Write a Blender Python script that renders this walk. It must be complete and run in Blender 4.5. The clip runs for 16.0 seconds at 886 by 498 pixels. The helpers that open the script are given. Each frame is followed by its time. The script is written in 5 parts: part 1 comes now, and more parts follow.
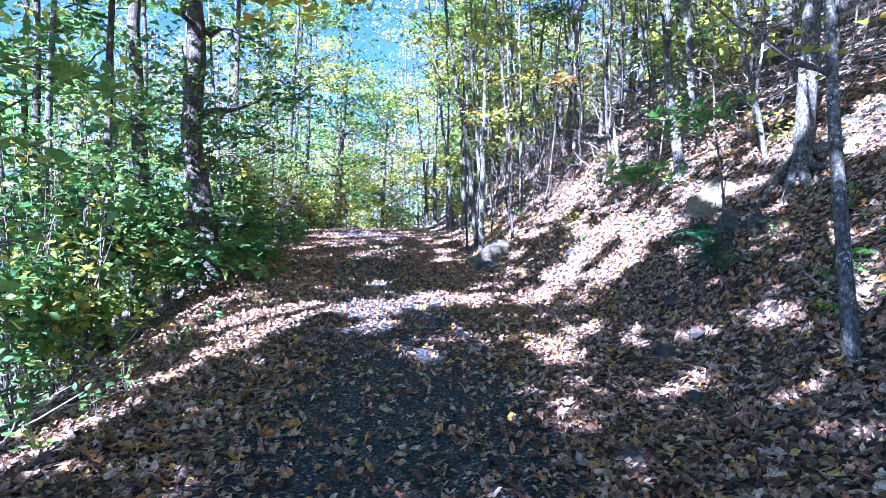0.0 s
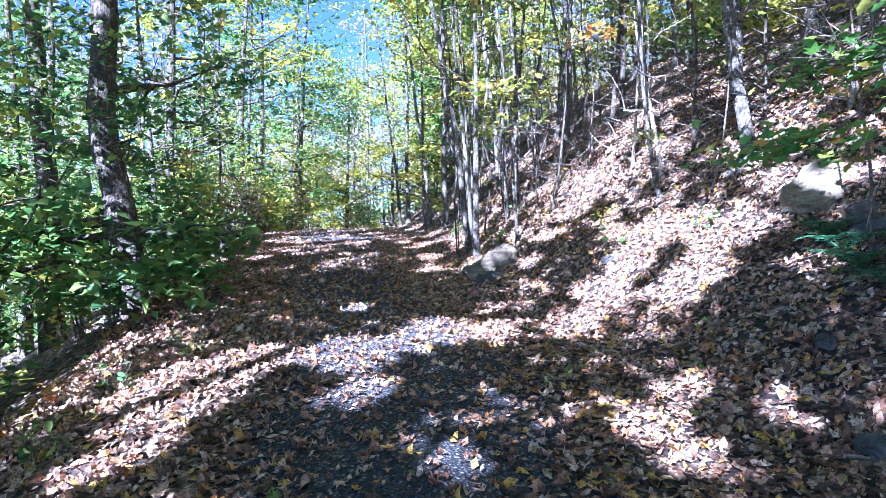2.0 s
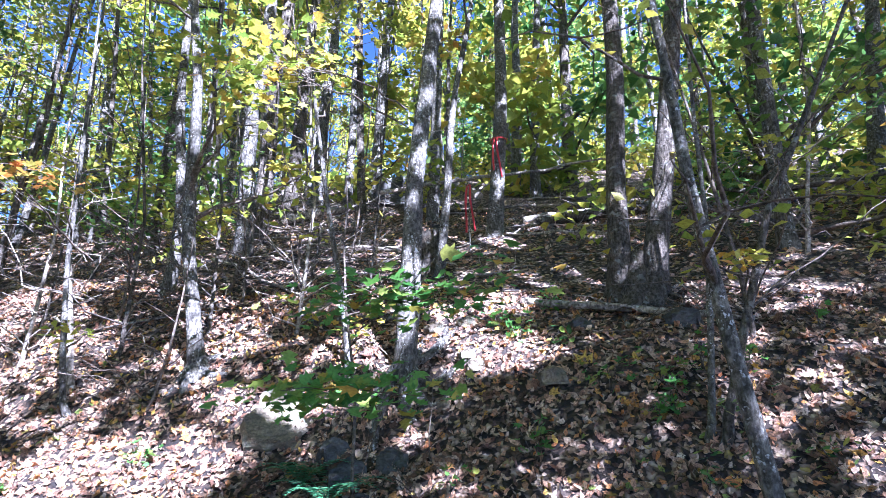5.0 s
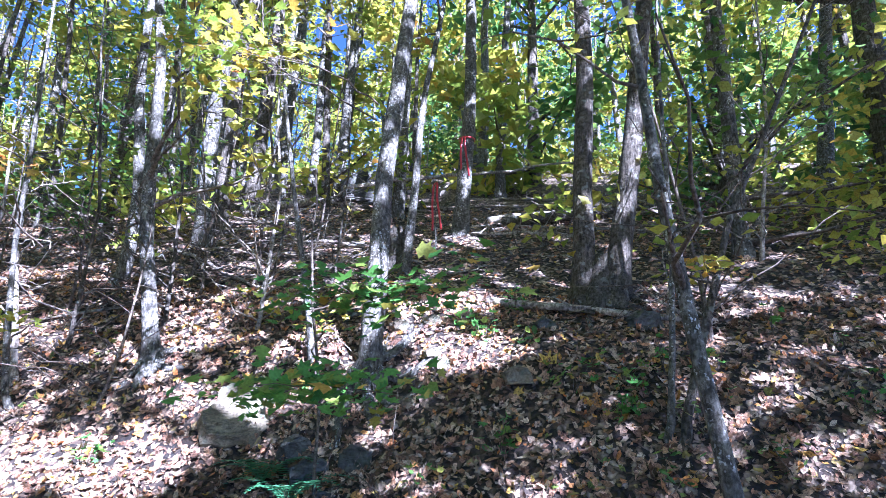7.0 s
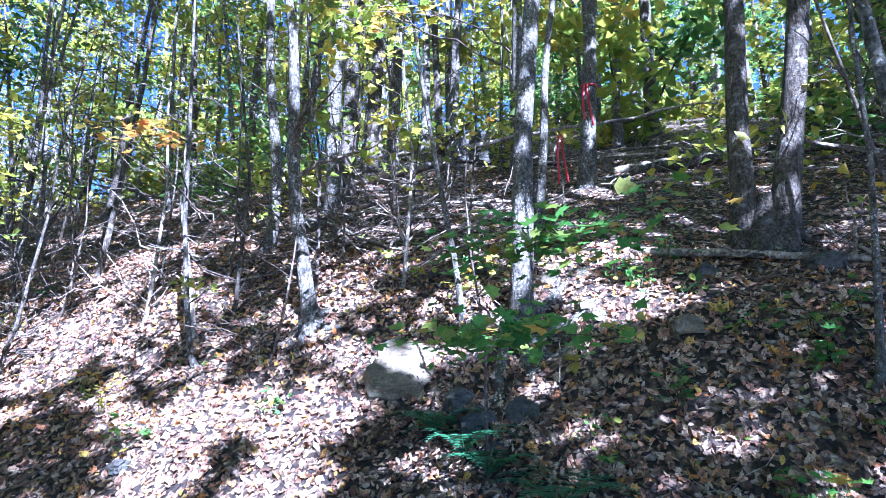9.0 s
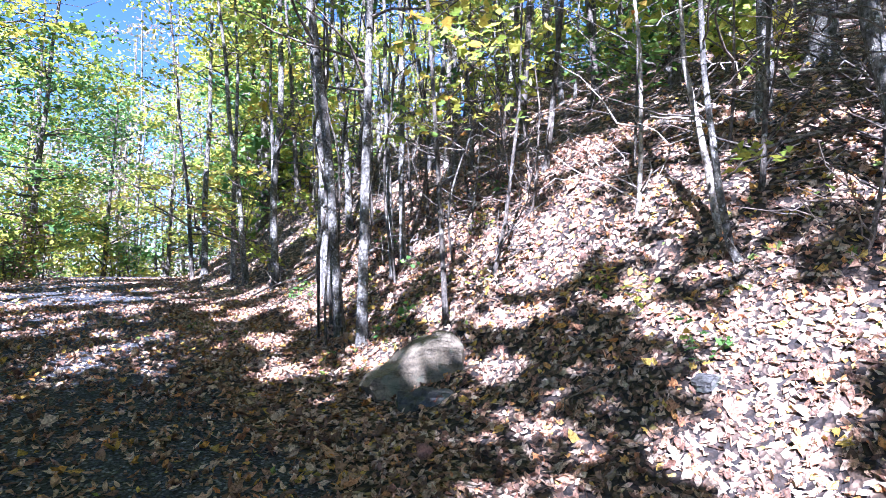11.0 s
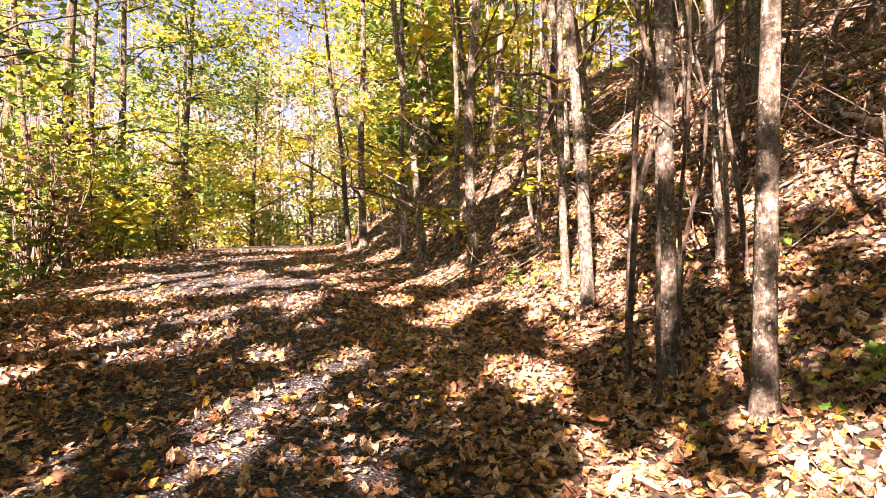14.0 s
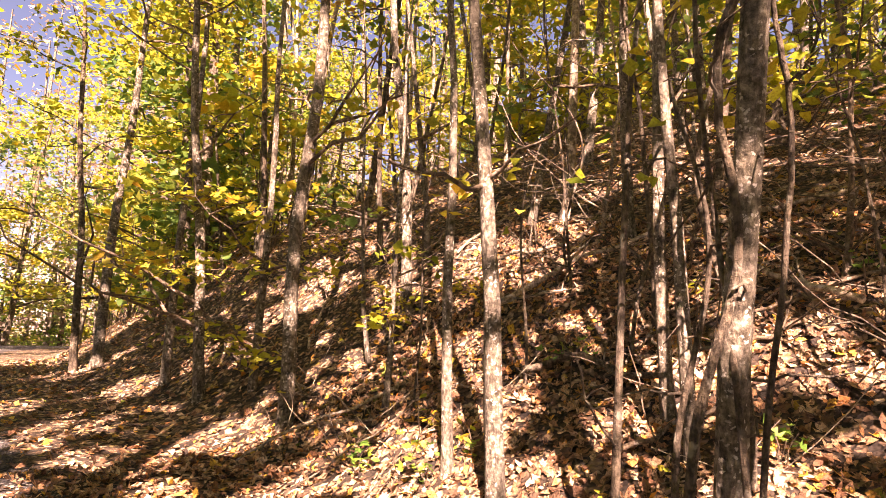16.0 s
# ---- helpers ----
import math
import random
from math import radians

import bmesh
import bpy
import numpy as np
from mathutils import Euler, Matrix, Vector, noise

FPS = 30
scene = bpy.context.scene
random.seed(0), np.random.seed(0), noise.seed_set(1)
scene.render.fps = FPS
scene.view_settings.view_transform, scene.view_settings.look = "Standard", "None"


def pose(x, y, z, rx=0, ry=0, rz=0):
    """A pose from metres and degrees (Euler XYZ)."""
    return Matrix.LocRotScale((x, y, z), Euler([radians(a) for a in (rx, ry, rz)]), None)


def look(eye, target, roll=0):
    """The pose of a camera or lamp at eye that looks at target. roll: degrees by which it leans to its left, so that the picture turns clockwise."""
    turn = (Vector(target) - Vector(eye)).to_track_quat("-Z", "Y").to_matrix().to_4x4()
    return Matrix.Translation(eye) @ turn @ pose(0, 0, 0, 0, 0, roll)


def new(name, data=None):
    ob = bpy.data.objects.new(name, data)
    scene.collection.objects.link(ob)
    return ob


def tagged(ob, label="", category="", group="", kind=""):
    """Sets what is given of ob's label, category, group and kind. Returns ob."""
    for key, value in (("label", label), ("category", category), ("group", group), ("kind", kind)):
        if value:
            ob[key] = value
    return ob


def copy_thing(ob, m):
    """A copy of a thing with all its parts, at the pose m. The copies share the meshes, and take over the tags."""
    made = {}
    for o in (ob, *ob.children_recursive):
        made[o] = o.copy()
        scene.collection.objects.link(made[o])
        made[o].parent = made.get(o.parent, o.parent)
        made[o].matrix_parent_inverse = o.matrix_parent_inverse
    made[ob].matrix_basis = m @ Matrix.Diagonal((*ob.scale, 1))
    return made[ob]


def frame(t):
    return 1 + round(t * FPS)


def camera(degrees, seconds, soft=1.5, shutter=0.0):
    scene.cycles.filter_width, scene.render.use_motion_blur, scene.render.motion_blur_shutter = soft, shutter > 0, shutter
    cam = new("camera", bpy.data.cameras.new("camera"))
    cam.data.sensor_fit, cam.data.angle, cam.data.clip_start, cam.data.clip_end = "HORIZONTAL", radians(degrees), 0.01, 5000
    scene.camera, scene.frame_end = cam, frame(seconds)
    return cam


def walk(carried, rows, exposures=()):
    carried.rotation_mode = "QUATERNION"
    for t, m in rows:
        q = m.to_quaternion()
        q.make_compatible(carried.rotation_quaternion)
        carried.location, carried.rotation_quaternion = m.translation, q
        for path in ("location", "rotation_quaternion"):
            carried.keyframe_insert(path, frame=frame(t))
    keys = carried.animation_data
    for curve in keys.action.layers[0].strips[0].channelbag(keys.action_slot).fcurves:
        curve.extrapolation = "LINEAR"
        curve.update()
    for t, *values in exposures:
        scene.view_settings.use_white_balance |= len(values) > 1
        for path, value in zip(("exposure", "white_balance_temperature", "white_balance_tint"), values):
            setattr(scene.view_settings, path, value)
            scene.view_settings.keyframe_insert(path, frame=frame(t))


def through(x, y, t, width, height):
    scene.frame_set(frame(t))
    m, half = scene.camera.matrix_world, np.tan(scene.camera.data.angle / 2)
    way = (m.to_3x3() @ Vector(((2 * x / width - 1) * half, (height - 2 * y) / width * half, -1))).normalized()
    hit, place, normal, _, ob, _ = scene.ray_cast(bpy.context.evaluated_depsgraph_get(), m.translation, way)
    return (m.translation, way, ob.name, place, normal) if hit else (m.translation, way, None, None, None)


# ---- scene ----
cam = camera(75.7, 16.0, soft=0.55)
PATH = [
    (0, (0.0, 0.0, 1.5), (0.0, 1.999, 1.447), -0.1),
    (0.5, (-0.101, 0.618, 1.521), (-0.097, 2.617, 1.468), -0.5),
    (1, (-0.202, 1.23, 1.543), (-0.184, 3.229, 1.479), -0.7),
    (1.5, (-0.365, 1.824, 1.597), (-0.32, 3.822, 1.529), -1.0),
    (2, (-0.46, 2.405, 1.657), (-0.331, 4.4, 1.586), -1.6),
    (2.5, (-0.478, 2.98, 1.699), (-0.094, 4.942, 1.642), -2.1),
    (3, (-0.453, 3.505, 1.766), (0.328, 5.346, 1.803), -2.1),
    (3.5, (-0.39, 3.811, 1.89), (0.77, 5.432, 2.054), -1.8),
    (4, (-0.371, 4.027, 1.96), (1.052, 5.4, 2.261), -1.2),
    (4.5, (-0.39, 4.085, 1.997), (1.218, 5.191, 2.434), -0.7),
    (5, (-0.44, 4.123, 2.021), (1.272, 5.0, 2.569), -0.6),
    (7.5, (-0.459, 4.218, 2.025), (1.314, 4.967, 2.566), 0.1),
    (8, (-0.478, 4.243, 2.024), (1.293, 4.995, 2.572), 0.1),
    (8.5, (-0.541, 4.343, 2.009), (1.2, 5.184, 2.521), -0.8),
    (9, (-0.566, 4.682, 1.943), (1.072, 5.749, 2.365), -0.5),
    (9.5, (-0.661, 5.242, 1.922), (0.812, 6.557, 2.242), -0.6),
    (10, (-0.799, 5.847, 1.9), (0.44, 7.4, 2.124), -0.5),
    (12.5, (-1.314, 8.815, 1.99), (-0.763, 10.737, 1.991), 0.1),
    (13, (-1.368, 9.496, 1.983), (-0.871, 11.433, 1.959), -0.1),
    (13.5, (-1.448, 10.135, 2.029), (-0.972, 12.077, 1.984), -0.3),
    (14, (-1.503, 10.738, 2.093), (-1.051, 12.686, 2.048), -0.8),
    (14.5, (-1.51, 11.346, 2.183), (-0.963, 13.269, 2.173), -0.9),
    (15, (-1.55, 11.921, 2.281), (-0.789, 13.769, 2.355), -0.3),
    (15.5, (-1.549, 12.403, 2.388), (-0.568, 14.136, 2.571), 0.8),
    (16, (-1.593, 12.856, 2.513), (-0.406, 14.434, 2.83), 2.1),
]
walk(cam, [(t, look(eye, target, roll)) for t, eye, target, roll in PATH],
     [(0, 3.23, 4350, 29), (5, 3.1, 4750, 30), (9, 3.13, 4400, 27), (10.2, 3.08, 4300, 26), (12.3, 3.12, 6900, 41), (14, 3.17, 8900, 50), (15, 3.17, 9500, 51), (16, 3.0, 10300, 55)])

# ---------------------------------------------------------------- light
SUN = Vector((-0.545, -0.84, 0.86)).normalized()      # towards the sun
world = bpy.data.worlds.new("world")
scene.world = world
world.use_nodes = True
wn = world.node_tree
sky = wn.nodes.new("ShaderNodeTexSky")
sky.sky_type, sky.sun_disc = "NISHITA", False
sky.sun_elevation = math.asin(SUN.z)
sky.sun_rotation = math.atan2(SUN.x, SUN.y)
sky.dust_density, sky.ozone_density, sky.altitude = 0.1, 5.0, 800
wn.links.new(sky.outputs[0], wn.nodes["Background"].inputs[0])
wn.nodes["Background"].inputs[1].default_value = 0.032
sun = new("sun", bpy.data.lights.new("sun", "SUN"))
sun.data.energy, sun.data.angle, sun.data.color = 5.0, radians(0.55), (1.0, 0.95, 0.87)
sun.matrix_world = look((0, 0, 60), Vector((0, 0, 60)) - SUN)


# ---------------------------------------------------------------- materials
def shader(name):
    m = bpy.data.materials.new(name)
    m.use_nodes = True
    t = m.node_tree
    return m, t, t.nodes["Principled BSDF"], t.nodes["Material Output"]


def node(t, kind, **values):
    n = t.nodes.new(kind)
    for key, value in values.items():
        n.inputs[key.replace("_", " ")].default_value = value
    return n


def ramp(t, source, stops):
    n = t.nodes.new("ShaderNodeValToRGB")
    e = n.color_ramp.elements
    while len(e) < len(stops):
        e.new(0.5)
    for el, (at, colour) in zip(e, stops):
        el.position, el.color = at, (*colour, 1)
    t.links.new(source, n.inputs[0])
    return n.outputs[0]


def mixed(t, factor, a, b, how="MIX"):
    n = t.nodes.new("ShaderNodeMix")
    n.data_type, n.blend_type = "RGBA", how
    for value, slot in ((factor, 0), (a, 6), (b, 7)):
        if isinstance(value, (int, float)):
            n.inputs[slot].default_value = value
        elif isinstance(value, tuple):
            n.inputs[slot].default_value = (*value, 1)
        else:
            t.links.new(value, n.inputs[slot])
    return n.outputs[2]


def bumped(t, bsdf, source, strength, distance):
    b = node(t, "ShaderNodeBump", Strength=strength, Distance=distance)
    t.links.new(source, b.inputs["Height"])
    t.links.new(b.outputs[0], bsdf.inputs["Normal"])


def leaf_material(name, stops, through=0.35, rough=0.55, withered=0.0):
    m, t, bsdf, out = shader(name)
    at = t.nodes.new("ShaderNodeAttribute")
    at.attribute_name = "tone"
    tone = ramp(t, at.outputs["Fac"], stops)
    pos = t.nodes.new("ShaderNodeTexCoord")
    fine = node(t, "ShaderNodeTexNoise", Scale=60.0, Detail=3.0)
    t.links.new(pos.outputs["Object"], fine.inputs["Vector"])
    spots = ramp(t, fine.outputs["Fac"], [(0.3, (0.62, 0.58, 0.55)), (0.6, (1.0, 1.0, 1.0))])
    col = mixed(t, 1.0, tone, spots, "MULTIPLY")
    if withered:
        # crumpled blades: shade in the folds and light on their crests painted into the colour
        fold = node(t, "ShaderNodeTexNoise", Scale=34.0, Detail=4.0, Roughness=0.65, Distortion=1.2)
        t.links.new(pos.outputs["Object"], fold.inputs["Vector"])
        col = mixed(t, 1.0, col, ramp(t, fold.outputs["Fac"], [(0.33, (0.16, 0.13, 0.11)), (0.44, (0.95, 0.94, 0.92)), (0.58, (1.55, 1.52, 1.48))]), "MULTIPLY")
        bumped(t, bsdf, fold.outputs["Fac"], 1.0, withered)
    t.links.new(col, bsdf.inputs["Base Color"])
    bsdf.inputs["Roughness"].default_value = rough
    if through:
        tr = t.nodes.new("ShaderNodeBsdfTranslucent")
        t.links.new(col, tr.inputs["Color"])
        mx = node(t, "ShaderNodeMixShader", Fac=through)
        t.links.new(bsdf.outputs[0], mx.inputs[1])
        t.links.new(tr.outputs[0], mx.inputs[2])
        t.links.new(mx.outputs[0], out.inputs["Surface"])
    return m


GREEN = leaf_material("green_leaf", [(0.0, (0.03, 0.10, 0.03)), (0.4, (0.13, 0.27, 0.07)), (0.8, (0.30, 0.42, 0.08)), (1.0, (0.48, 0.44, 0.08))], 0.55)
GOLD = leaf_material("turning_leaf", [(0.0, (0.14, 0.25, 0.04)), (0.35, (0.36, 0.44, 0.06)), (0.75, (0.62, 0.56, 0.08)), (0.94, (0.70, 0.46, 0.07)), (1.0, (0.62, 0.24, 0.05))], 0.5)
RUST = leaf_material("rust_leaf", [(0.0, (0.30, 0.30, 0.06)), (0.4, (0.55, 0.33, 0.06)), (1.0, (0.50, 0.17, 0.04))], 0.45)
MAPLE = leaf_material("maple_leaf", [(0.0, (0.07, 0.22, 0.045)), (0.7, (0.16, 0.36, 0.06)), (0.92, (0.30, 0.36, 0.06)), (1.0, (0.55, 0.33, 0.05))], 0.38)
# autumn tones, paled so that the colour itself carries haze and sunlight
FARLEAF = leaf_material("far_leaf", [(0.0, (0.10, 0.16, 0.07)), (0.2, (0.22, 0.27, 0.10)), (0.45, (0.38, 0.34, 0.16)), (0.7, (0.42, 0.32, 0.25)), (0.9, (0.36, 0.29, 0.28)), (1.0, (0.42, 0.22, 0.09))], 0.3)
WITHERED = leaf_material("withered_leaf", [(0.0, (0.05, 0.03, 0.02)), (0.5, (0.16, 0.09, 0.055)), (1.0, (0.30, 0.19, 0.12))], 0.2)
FERN = leaf_material("fern_leaf", [(0.0, (0.04, 0.16, 0.075)), (1.0, (0.09, 0.27, 0.11))], 0.3)
LITTER = leaf_material("fallen_leaf", [(0.0, (0.06, 0.035, 0.022)), (0.25, (0.18, 0.09, 0.054)), (0.5, (0.38, 0.232, 0.135)), (0.72, (0.58, 0.465, 0.345)),
                                       (0.86, (0.46, 0.19, 0.07)), (0.93, (0.52, 0.38, 0.06)), (0.97, (0.48, 0.17, 0.04)), (1.0, (0.16, 0.22, 0.04))], 0.12, 0.6, 0.018)


def bark_material(name, dark, light, lichen, ridge, patch, relief=0.012):
    m, t, bsdf, out = shader(name)
    pos = t.nodes.new("ShaderNodeTexCoord")
    size = t.nodes.new("ShaderNodeMapping")
    size.inputs["Scale"].default_value = (1, 1, ridge)
    t.links.new(pos.outputs["Object"], size.inputs["Vector"])
    grain = node(t, "ShaderNodeTexNoise", Scale=38.0, Detail=6.0, Roughness=0.65)
    t.links.new(size.outputs[0], grain.inputs["Vector"])
    broad = node(t, "ShaderNodeTexNoise", Scale=5.0, Detail=3.0)
    t.links.new(pos.outputs["Object"], broad.inputs["Vector"])
    spots = node(t, "ShaderNodeTexVoronoi", Scale=patch)
    bent = node(t, "ShaderNodeTexNoise", Scale=patch * 1.3, Detail=3.0)
    t.links.new(pos.outputs["Object"], bent.inputs["Vector"])
    crook = t.nodes.new("ShaderNodeMixRGB")
    crook.blend_type = "ADD"
    crook.inputs["Fac"].default_value = 1.6 / patch
    t.links.new(pos.outputs["Object"], crook.inputs["Color1"])
    t.links.new(bent.outputs["Color"], crook.inputs["Color2"])
    t.links.new(crook.outputs[0], spots.inputs["Vector"])
    blotch = node(t, "ShaderNodeTexNoise", Scale=24.0, Detail=5.0, Roughness=0.7)
    t.links.new(pos.outputs["Object"], blotch.inputs["Vector"])
    col = ramp(t, grain.outputs["Fac"], [(0.3, dark), (0.7, light)])
    tint = ramp(t, broad.outputs["Fac"], [(0.35, (0.7, 0.7, 0.7)), (0.65, (1.1, 1.08, 1.0))])
    col = mixed(t, 1.0, col, tint, "MULTIPLY")
    col = mixed(t, 1.0, col, ramp(t, blotch.outputs["Fac"], [(0.38, (0.38, 0.36, 0.3)), (0.48, (0.82, 0.81, 0.74)), (0.6, (1.5, 1.5, 1.45))]), "MULTIPLY")
    mask = mixed(t, 1.0, ramp(t, spots.outputs["Distance"], [(0.22, (1, 1, 1)), (0.34, (0, 0, 0))]),
                 ramp(t, broad.outputs["Fac"], [(0.42, (0, 0, 0)), (0.58, (0.9, 0.9, 0.9))]), "MULTIPLY")
    col = mixed(t, mask, col, lichen)
    t.links.new(col, bsdf.inputs["Base Color"])
    bsdf.inputs["Roughness"].default_value = 0.9
    bumped(t, bsdf, mixed(t, 0.5, grain.outputs["Fac"], blotch.outputs["Fac"]), 1.0, relief * 1.6)
    return m


BARK = bark_material("smooth_grey_bark", (0.022, 0.019, 0.016), (0.225, 0.212, 0.19), (0.55, 0.55, 0.52), 0.35, 30.0, 0.02)
RIDGED = bark_material("ridged_dark_bark", (0.025, 0.02, 0.017), (0.17, 0.145, 0.12), (0.26, 0.26, 0.22), 0.12, 9.0, 0.04)
TWIG = bark_material("twig_bark", (0.07, 0.055, 0.045), (0.19, 0.15, 0.12), (0.3, 0.28, 0.25), 0.3, 20.0)
DEADWOOD = bark_material("dead_wood", (0.16, 0.13, 0.11), (0.46, 0.41, 0.36), (0.5, 0.48, 0.44), 0.3, 14.0)


def stone_material(name, dark, light, moss):
    m, t, bsdf, out = shader(name)
    pos = t.nodes.new("ShaderNodeTexCoord")
    broad = node(t, "ShaderNodeTexNoise", Scale=3.2, Detail=7.0, Roughness=0.6)
    fine = node(t, "ShaderNodeTexNoise", Scale=42.0, Detail=5.0, Roughness=0.7)
    crust = node(t, "ShaderNodeTexVoronoi", Scale=11.0)
    warp = node(t, "ShaderNodeTexNoise", Scale=7.0, Detail=4.0)
    for n in (broad, fine, crust, warp):
        t.links.new(pos.outputs["Object"], n.inputs["Vector"])
    col = ramp(t, broad.outputs["Fac"], [(0.3, dark), (0.68, light)])
    col = mixed(t, 1.0, col, ramp(t, fine.outputs["Fac"], [(0.3, (0.42, 0.42, 0.42)), (0.66, (1.15, 1.15, 1.15))]), "MULTIPLY")
    col = mixed(t, ramp(t, warp.outputs["Fac"], [(0.56, (0, 0, 0)), (0.66, (0.75, 0.75, 0.75))]), col, moss)
    # bedding lines and cracks
    flat = t.nodes.new("ShaderNodeMapping")
    flat.inputs["Scale"].default_value = (1.2, 1.2, 7.0)
    flat.inputs["Rotation"].default_value = (0.25, -0.5, 0)
    t.links.new(pos.outputs["Object"], flat.inputs["Vector"])
    beds = node(t, "ShaderNodeTexNoise", Scale=3.0, Detail=6.0, Roughness=0.6, Distortion=0.5)
    t.links.new(flat.outputs[0], beds.inputs["Vector"])
    line = ramp(t, beds.outputs["Fac"], [(0.40, (1, 1, 1)), (0.425, (0.66, 0.62, 0.57)), (0.45, (1, 1, 1)), (0.62, (1.12, 1.1, 1.08))])
    col = mixed(t, 1.0, col, line, "MULTIPLY")
    t.links.new(col, bsdf.inputs["Base Color"])
    bsdf.inputs["Roughness"].default_value = 0.85
    bumped(t, bsdf, mixed(t, 0.5, fine.outputs["Fac"], line), 1.0, 0.03)
    return m


STONE = stone_material("buff_sandstone", (0.11, 0.088, 0.055), (0.31, 0.26, 0.175), (0.15, 0.16, 0.11))
# dark stone, made darker still: shade on the bank stones is in this colour
GREYSTONE = stone_material("grey_stone", (0.04, 0.038, 0.033), (0.15, 0.145, 0.13), (0.05, 0.065, 0.03))


def ground_material():
    m, t, bsdf, out = shader("forest_floor")
    pos = t.nodes.new("ShaderNodeTexCoord")
    cells = node(t, "ShaderNodeTexVoronoi", Scale=21.0, Randomness=1.0)
    warp = node(t, "ShaderNodeTexNoise", Scale=9.0, Detail=3.0)
    t.links.new(pos.outputs["Object"], warp.inputs["Vector"])
    bent = t.nodes.new("ShaderNodeVectorMath")
    bent.operation = "MULTIPLY_ADD"
    bent.inputs[1].default_value = (0.16, 0.16, 0.16)
    t.links.new(warp.outputs["Color"], bent.inputs[0])
    t.links.new(pos.outputs["Object"], bent.inputs[2])
    t.links.new(bent.outputs[0], cells.inputs["Vector"])
    pick = t.nodes.new("ShaderNodeSeparateColor")
    t.links.new(cells.outputs["Color"], pick.inputs[0])
    # near-black cells and dark cell edges paint the shaded gaps between leaves
    leaves = ramp(t, pick.outputs[0], [(0.0, (0.012, 0.008, 0.006)), (0.45, (0.04, 0.025, 0.016)), (0.68, (0.19, 0.125, 0.08)), (0.86, (0.42, 0.31, 0.225)), (0.95, (0.5, 0.4, 0.3)), (1.0, (0.42, 0.31, 0.07))])
    edge = ramp(t, cells.outputs["Distance"], [(0.25, (1, 1, 1)), (0.75, (0.35, 0.33, 0.3))])
    leaves = mixed(t, 1.0, leaves, edge, "MULTIPLY")
    grit = node(t, "ShaderNodeTexVoronoi", Scale=48.0)
    t.links.new(pos.outputs["Object"], grit.inputs["Vector"])
    shade = t.nodes.new("ShaderNodeSeparateColor")
    t.links.new(grit.outputs["Color"], shade.inputs[0])
    gravel = ramp(t, shade.outputs[1], [(0.0, (0.016, 0.018, 0.022)), (0.55, (0.055, 0.058, 0.066)), (0.85, (0.14, 0.145, 0.155)), (1.0, (0.34, 0.34, 0.34))])
    gravel = mixed(t, 1.0, gravel, ramp(t, grit.outputs["Distance"], [(0.3, (1, 1, 1)), (0.7, (0.3, 0.3, 0.3))]), "MULTIPLY")
    bare = t.nodes.new("ShaderNodeAttribute")
    bare.attribute_name = "gravel"
    rough = node(t, "ShaderNodeTexNoise", Scale=1.6, Detail=5.0, Roughness=0.65)
    t.links.new(pos.outputs["Object"], rough.inputs["Vector"])
    add = t.nodes.new("ShaderNodeMath")
    add.operation = "ADD"
    t.links.new(bare.outputs["Fac"], add.inputs[0])
    t.links.new(rough.outputs["Fac"], add.inputs[1])
    mask = ramp(t, add.outputs[0], [(0.78, (0, 0, 0)), (0.95, (1, 1, 1))])
    t.links.new(mixed(t, mask, leaves, gravel), bsdf.inputs["Base Color"])
    bsdf.inputs["Roughness"].default_value = 0.85
    bumped(t, bsdf, mixed(t, mask, cells.outputs["Distance"], grit.outputs["Distance"]), 1.0, 0.03)
    return m


FLOOR = ground_material()


def plain(name, colour, rough=0.6):
    m, t, bsdf, out = shader(name)
    pos = t.nodes.new("ShaderNodeTexCoord")
    n = node(t, "ShaderNodeTexNoise", Scale=25.0, Detail=4.0)
    t.links.new(pos.outputs["Object"], n.inputs["Vector"])
    dim = tuple(c * 0.6 for c in colour)
    t.links.new(ramp(t, n.outputs["Fac"], [(0.3, dim), (0.7, colour)]), bsdf.inputs["Base Color"])
    bsdf.inputs["Roughness"].default_value = rough
    return m


RED = plain("red_plastic_ribbon", (0.65, 0.04, 0.05), 0.4)


# ---------------------------------------------------------------- terrain
def knots(pairs):
    xs, ys = (np.array(v, float) for v in zip(*pairs))
    gap = np.diff(xs)
    rise = np.diff(ys) / gap
    tang = np.concatenate([[rise[0]], (rise[1:] * gap[:-1] + rise[:-1] * gap[1:]) / (gap[1:] + gap[:-1]), [rise[-1]]])

    def curve(q):
        q = np.asarray(q, float)
        k = np.clip(np.searchsorted(xs, q) - 1, 0, len(gap) - 1)
        w = np.clip((q - xs[k]) / gap[k], 0, 1)
        h = gap[k]
        return ((2 * w**3 - 3 * w**2 + 1) * ys[k] + (w**3 - 2 * w**2 + w) * h * tang[k]
                + (3 * w**2 - 2 * w**3) * ys[k + 1] + (w**3 - w**2) * h * tang[k + 1])

    return curve


right_edge = knots([(-60, 2.6), (-10, 2.6), (0, 2.3), (3.5, 2.05), (5.7, 1.9), (9, 1.4), (12.4, 0.6), (16, 0.55), (18, 0.3), (20, 0.0),
                    (23, -0.6), (28, -0.8), (35, 0.6), (45, 5.0), (60, 14), (90, 34)])
left_edge = knots([(-60, -2.2), (-10, -2.2), (0, -2.3), (6, -2.45), (10, -3.1), (12, -3.6), (16, -4.5), (20, -5.2), (28, -5.6),
                   (35, -4.6), (45, -0.8), (60, 7.5), (90, 27)])
